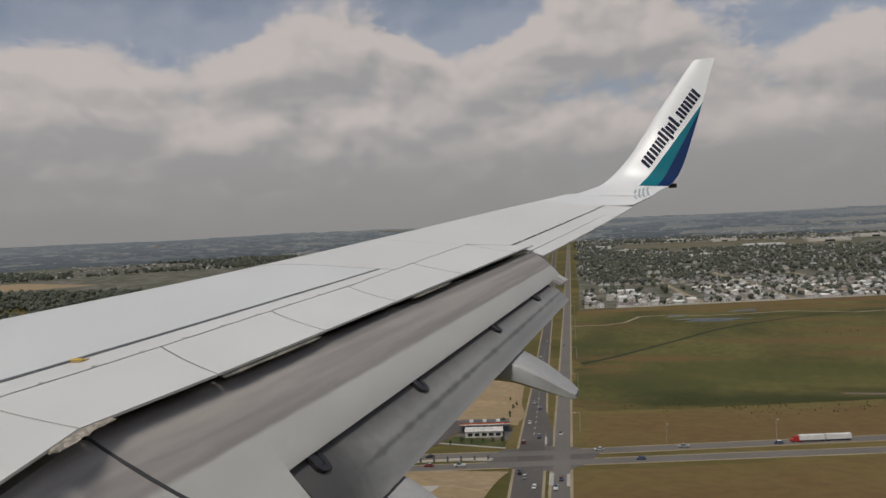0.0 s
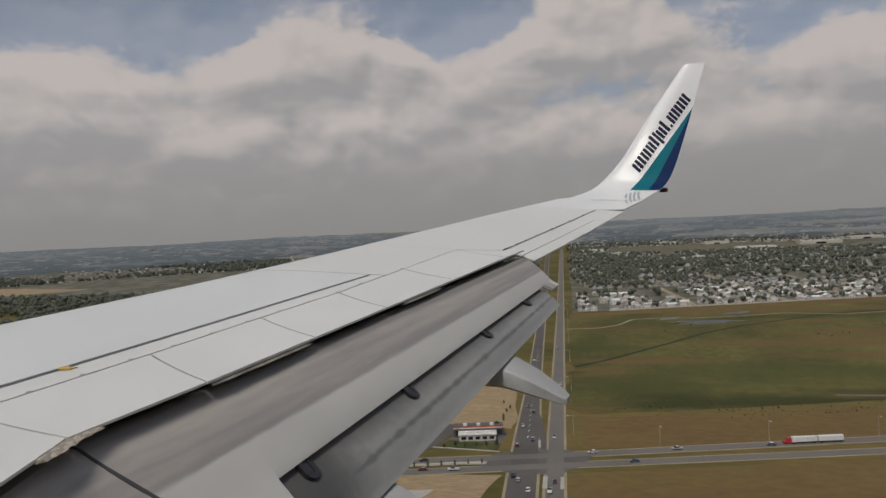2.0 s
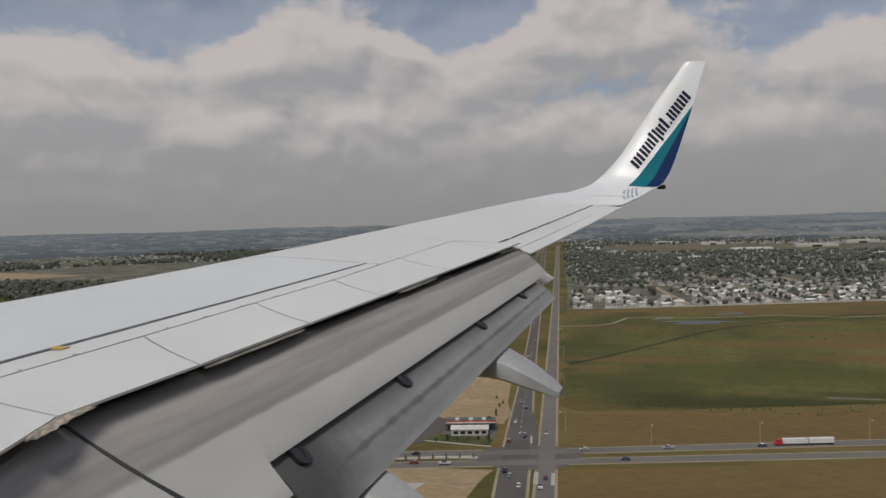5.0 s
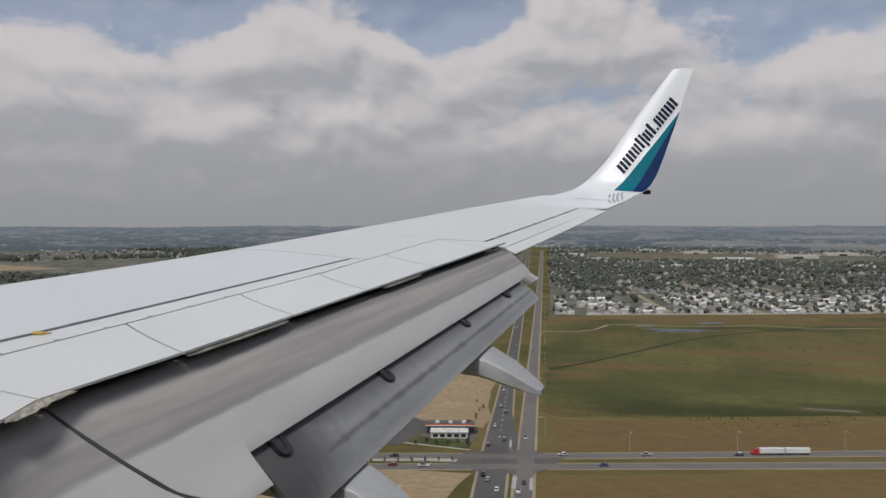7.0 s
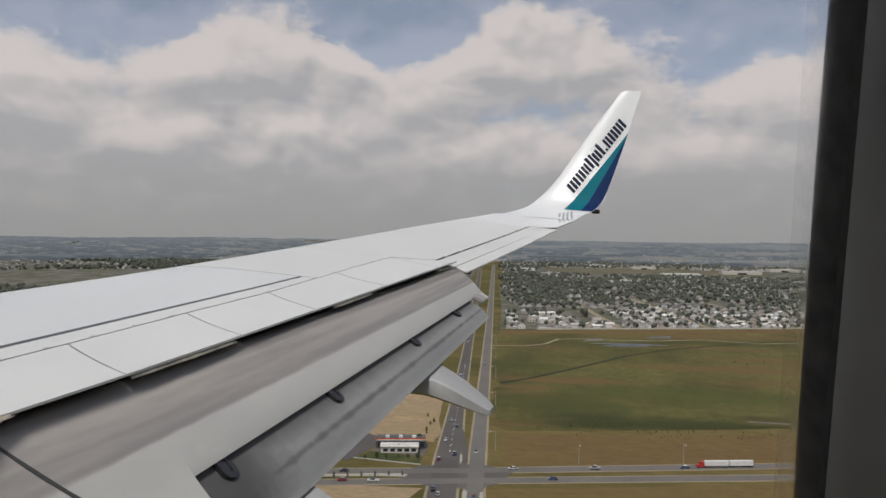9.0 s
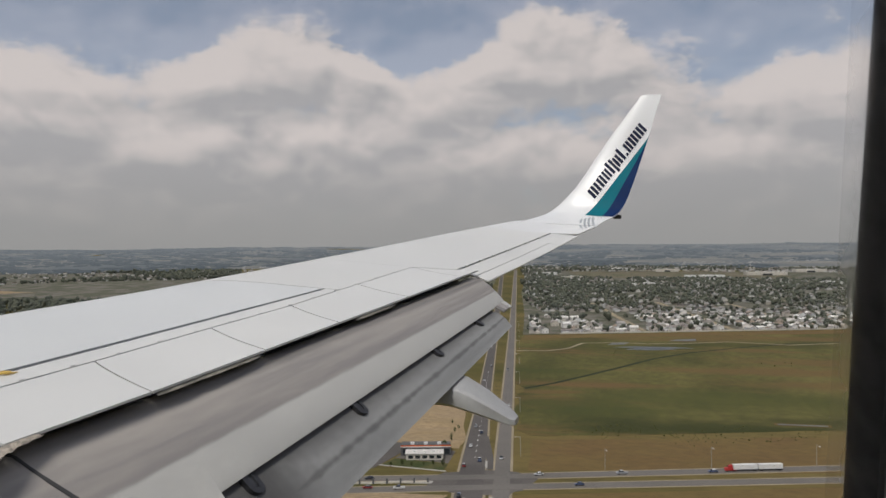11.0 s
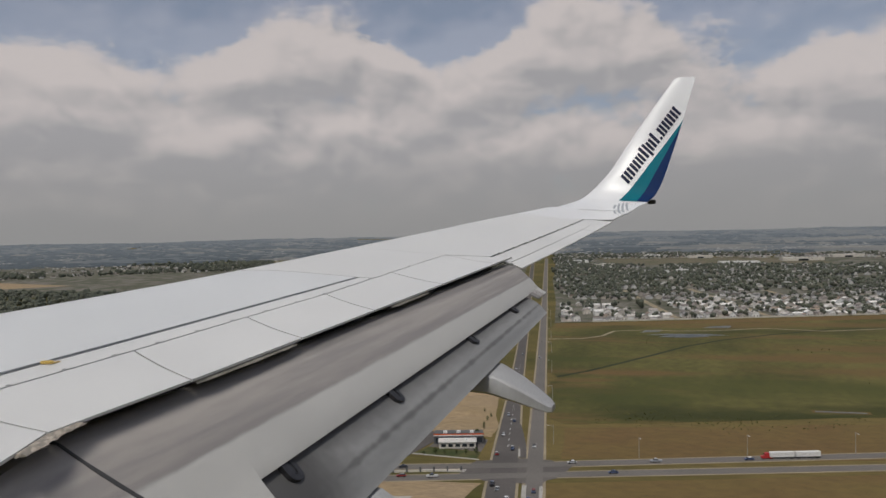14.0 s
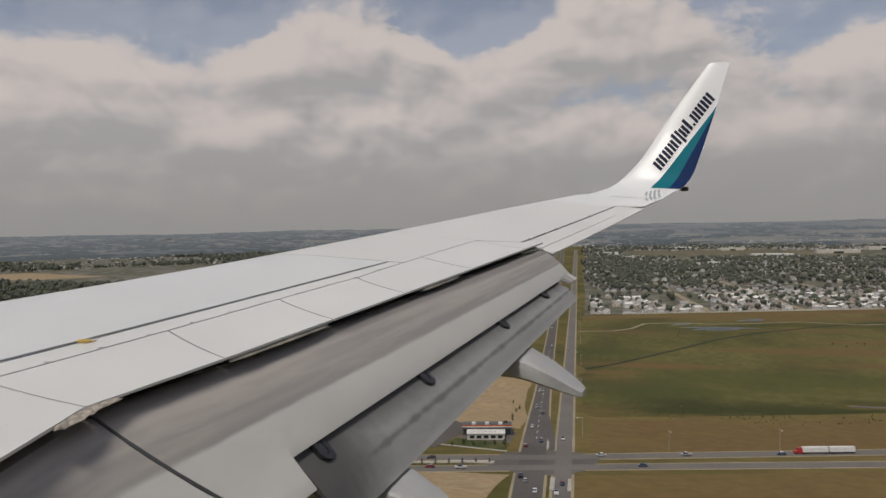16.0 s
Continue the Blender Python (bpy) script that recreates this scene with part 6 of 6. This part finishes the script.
def striped_shop(x, y, turn):
    """A long dark shop with orange and white bands over its windows, and a low pale-roofed wing before it."""
    e = thing("shop_building", "dark flat-roofed shop with orange and white bands", "shop", "shops by the junction")
    e.matrix_basis = Matrix.Translation((x, y, GROUND + 0.12)) @ Matrix.Rotation(turn, 4, "Z")

    def piece(name, lo, hi, mat, bevel=0.0, label=""):
        ob = new(name, box_mesh(name, [(lo, hi)], mat, bevel))
        ob.parent = e
        if label:
            tagged(ob, label)

    piece("wall", (0, -13, 0), (11, 13, 4.6), dark_roof, 0.05, "dark clad wall")
    piece("roof", (0.4, -12.6, 4.6), (10.6, 12.6, 4.8), dark_roof)
    piece("white_band", (-0.16, -13.1, 4.3), (-0.02, 13.1, 4.75), white_metal, 0.0, "white sign band")
    piece("orange_band", (-0.22, -13.1, 4.78), (-0.02, 13.1, 5.35), orange, 0.0, "orange sign band")
    piece("parapet", (0, -13.1, 4.8), (0.35, 13.1, 5.6), dark_roof)
    for k in range(7):
        piece("window", (-0.08, -12.4 + 3.6 * k, 0.7), (0.06, -9.6 + 3.6 * k, 3.4), dark_glass)
    piece("low_wing", (-9, -9, 0), (-0.3, 10, 3.0), stucco, 0.05, "low beige wing")
    piece("low_roof", (-9.4, -9.4, 3.0), (-0.3, 10.4, 3.35), roof_gravel, 0.05, "pale gravel roof")
    for k in range(5):
        piece("window", (-9.1, -8 + 3.6 * k, 0.8), (-8.95, -5.6 + 3.6 * k, 2.3), dark_glass)
    for k in range(3):
        piece("roof_unit", (3, -8 + 7 * k, 4.8), (5, -6 + 7 * k, 6.0), white_metal, 0.08)
        piece("roof_unit", (-6, -5 + 5 * k, 3.35), (-4.6, -3.4 + 5 * k, 4.2), white_metal, 0.06)


striped_shop(400, 112, 0.26)
white_shop = shop(376, 166, 0.30, 12, 28, 5.2, white_metal, roof_gravel, "low white shop with red end panels", sign=white_metal)
new("end_panel", box_mesh("end_panel", [((-6.3, 9.5, 0.3), (-6.05, 14.2, 5.9))], red_panel)).parent = white_shop
new("end_panel", box_mesh("end_panel", [((-6.3, -14.2, 0.3), (-6.05, -11.2, 5.9))], red_panel)).parent = white_shop
bm = bmesh.new()
bmesh.ops.create_cone(bm, cap_ends=True, segments=20, radius1=1.0, radius2=1.0, depth=0.2, matrix=Matrix.Translation((-6.36, -5.0, 4.4)) @ Matrix.Rotation(math.pi / 2, 4, "Y") @ Matrix.Diagonal((0.9, 2.4, 1, 1)))
part("sign_oval", bm, dark_glass, white_shop, "dark oval sign")
shop(446, 168, 0.26, 14, 46, 5.5, stucco, roof_gravel, "long beige row of shops")
shop(436, 222, 0.26, 16, 38, 6, stucco, dark_roof, "beige shop with dark flat roof")
shop(398, 232, 0.28, 20, 30, 6, brick_wall, roof_gravel, "brick shop with pale gravel roof")
for row in range(4):
    for k in range(15):
        if rng.random() < 0.62:
            park(rng.choice((0, 0, 1)), 392 + row * 10 + rng.uniform(-0.4, 0.4), 146 + k * 3.3 + row * 1.5, 0.28 + rng.choice((0, math.pi)))


def wall_fence():
    e = thing("roadside_fence", "low pale median wall with dark square posts", "fence")
    for k in range(30):
        y = 98 + k * 6
        x = cross(y, 1.5)
        m = Matrix.Translation((x, y, GROUND)) @ Matrix.Rotation(math.atan2(1, -0.30), 4, "Z")
        bm = bmesh.new()
        add_box(bm, (-0.4, -0.4, 0), (0.4, 0.4, 2.4), m, 0.05)
        part("post", bm, dark_roof, e)
        bm = bmesh.new()
        add_box(bm, (0.42, -0.12, 0), (5.8, 0.12, 1.0), m, 0.03)
        part("panel", bm, stucco, e)


wall_fence()


def lamp_post(x, y, turn):
    e = thing("street_lamp", "tall grey steel street lamp on the verge", "lamp", "street lamps along the roads")
    e.matrix_basis = Matrix.Translation((x, y, GROUND)) @ Matrix.Rotation(turn, 4, "Z")
    bm = bmesh.new()
    bmesh.ops.create_cone(bm, cap_ends=True, segments=8, radius1=0.14, radius2=0.08, depth=10, matrix=Matrix.Translation((0, 0, 5)))
    part("pole", bm, concrete, e)
    bm = bmesh.new()
    add_box(bm, (-0.06, 0, 9.8), (0.06, 2.4, 9.95), None, 0.02)
    part("arm", bm, concrete, e)
    bm = bmesh.new()
    add_box(bm, (-0.2, 2.2, 9.7), (0.2, 3.1, 9.9), None, 0.05)
    part("lamp_head", bm, white_metal, e)
    return e


first = lamp_post(410, road_r(410) - 9, 0.2)
for x in range(520, 1080, 110):
    copy_thing(first, Matrix.Translation((x, road_r(x) - 9, GROUND)) @ Matrix.Rotation(0.2, 4, "Z"))
for y in (20, -30, -80, -130):
    copy_thing(first, Matrix.Translation((cross(y, 18), y, GROUND)) @ Matrix.Rotation(1.9, 4, "Z"))


# ---- the building site ahead ----
land("ground_dig", [(410, 400), (520, 390), (540, 520), (420, 560), (360, 480)], soil, "churned sandy building site", "bare ground", 0.13, 8, 31.0)
land("ground_scrub", [(560, 270), (820, 320), (900, 620), (640, 640), (550, 500)], shrub_leaf, "dark green scrub and rough grass", "scrub", 0.11, 14, 32.0)
land("ground_golf_range", [(700, 320), (770, 340), (790, 440), (720, 450)], net_green, "bright green practice range", "golf range", 0.14, 2, 33.0)
land("water_site_pond", [(560, 470), (640, 460), (650, 560), (570, 580)], pond_water, "grey retention pond", "pond", 0.14, 8, 34.0)
ribbon("road_site", [(350, 520), (380, 470), (400, 420), (415, 370), (420, 320), (445, 285), (480, 262)], 8, pale_asphalt, "pale new site road", "road", 0.18)


def office(x, y, turn, w, d, floors, mat, label):
    e = thing("office_building", label, "building")
    e.matrix_basis = Matrix.Translation((x, y, GROUND + 0.1)) @ Matrix.Rotation(turn, 4, "Z")
    h = 4.0
    for f in range(floors):
        z = f * h
        new("spandrel", box_mesh("spandrel", [((-w / 2, -d / 2, z + 2.6), (w / 2, d / 2, z + h)), ((-w / 2, -d / 2, z), (w / 2, d / 2, z + 0.8))], mat, 0.03)).parent = e
        new("window_band", box_mesh("window_band", [((-w / 2 + 0.3, -d / 2 + 0.3, z + 0.8), (w / 2 - 0.3, d / 2 - 0.3, z + 2.6))], dark_glass)).parent = e
        n = int(d / 6)
        for k in range(n + 1):
            yy = -d / 2 + 0.3 + (d - 0.6) * k / n
            new("pier", box_mesh("pier", [((-w / 2 - 0.03, yy - 0.3, z + 0.8), (-w / 2 + 0.5, yy + 0.3, z + 2.6))], mat)).parent = e
    new("roof", box_mesh("roof", [((-w / 2 + 0.4, -d / 2 + 0.4, floors * h), (w / 2 - 0.4, d / 2 - 0.4, floors * h + 0.3))], roof_gravel)).parent = e
    new("plant_room", box_mesh("plant_room", [((-w * 0.25, -d * 0.3, floors * h + 0.3), (w * 0.25, d * 0.25, floors * h + 3.0))], white_metal, 0.05)).parent = e


office(478, 436, 0.1, 22, 56, 3, stucco, "unfinished white three-storey office block with window bands")
office(462, 486, 0.1, 24, 34, 3, brick_wall, "brick-clad three-storey office block with flat roof")
for k in range(18):
    park(rng.choice((0, 1)), 432 + rng.uniform(-14, 14), 392 + rng.uniform(0, 130), rng.uniform(0, 6))
for k in range(4):
    bm = bmesh.new()
    add_box(bm, (-6, -1.3, 0), (6, 1.3, 2.8), Matrix.Translation((425 + 5 * k, 388 + 3 * k, GROUND + 0.12)) @ Matrix.Rotation(0.3, 4, "Z"), 0.06)
    tagged(part("site_hut", bm, white_metal, None), "white site hut on bare soil", "hut", "site huts")
e = thing("net_pole", "tall white pole with cross arm", "pole", at=(640, 300, GROUND))
bm = bmesh.new()
bmesh.ops.create_cone(bm, cap_ends=True, segments=8, radius1=0.6, radius2=0.5, depth=22, matrix=Matrix.Translation((0, 0, 11)))
part("shaft", bm, white_metal, e)
bm = bmesh.new()
add_box(bm, (-0.5, -3, 21), (0.5, 3, 22.4), None, 0.1)
part("cross_arm", bm, white_metal, e)
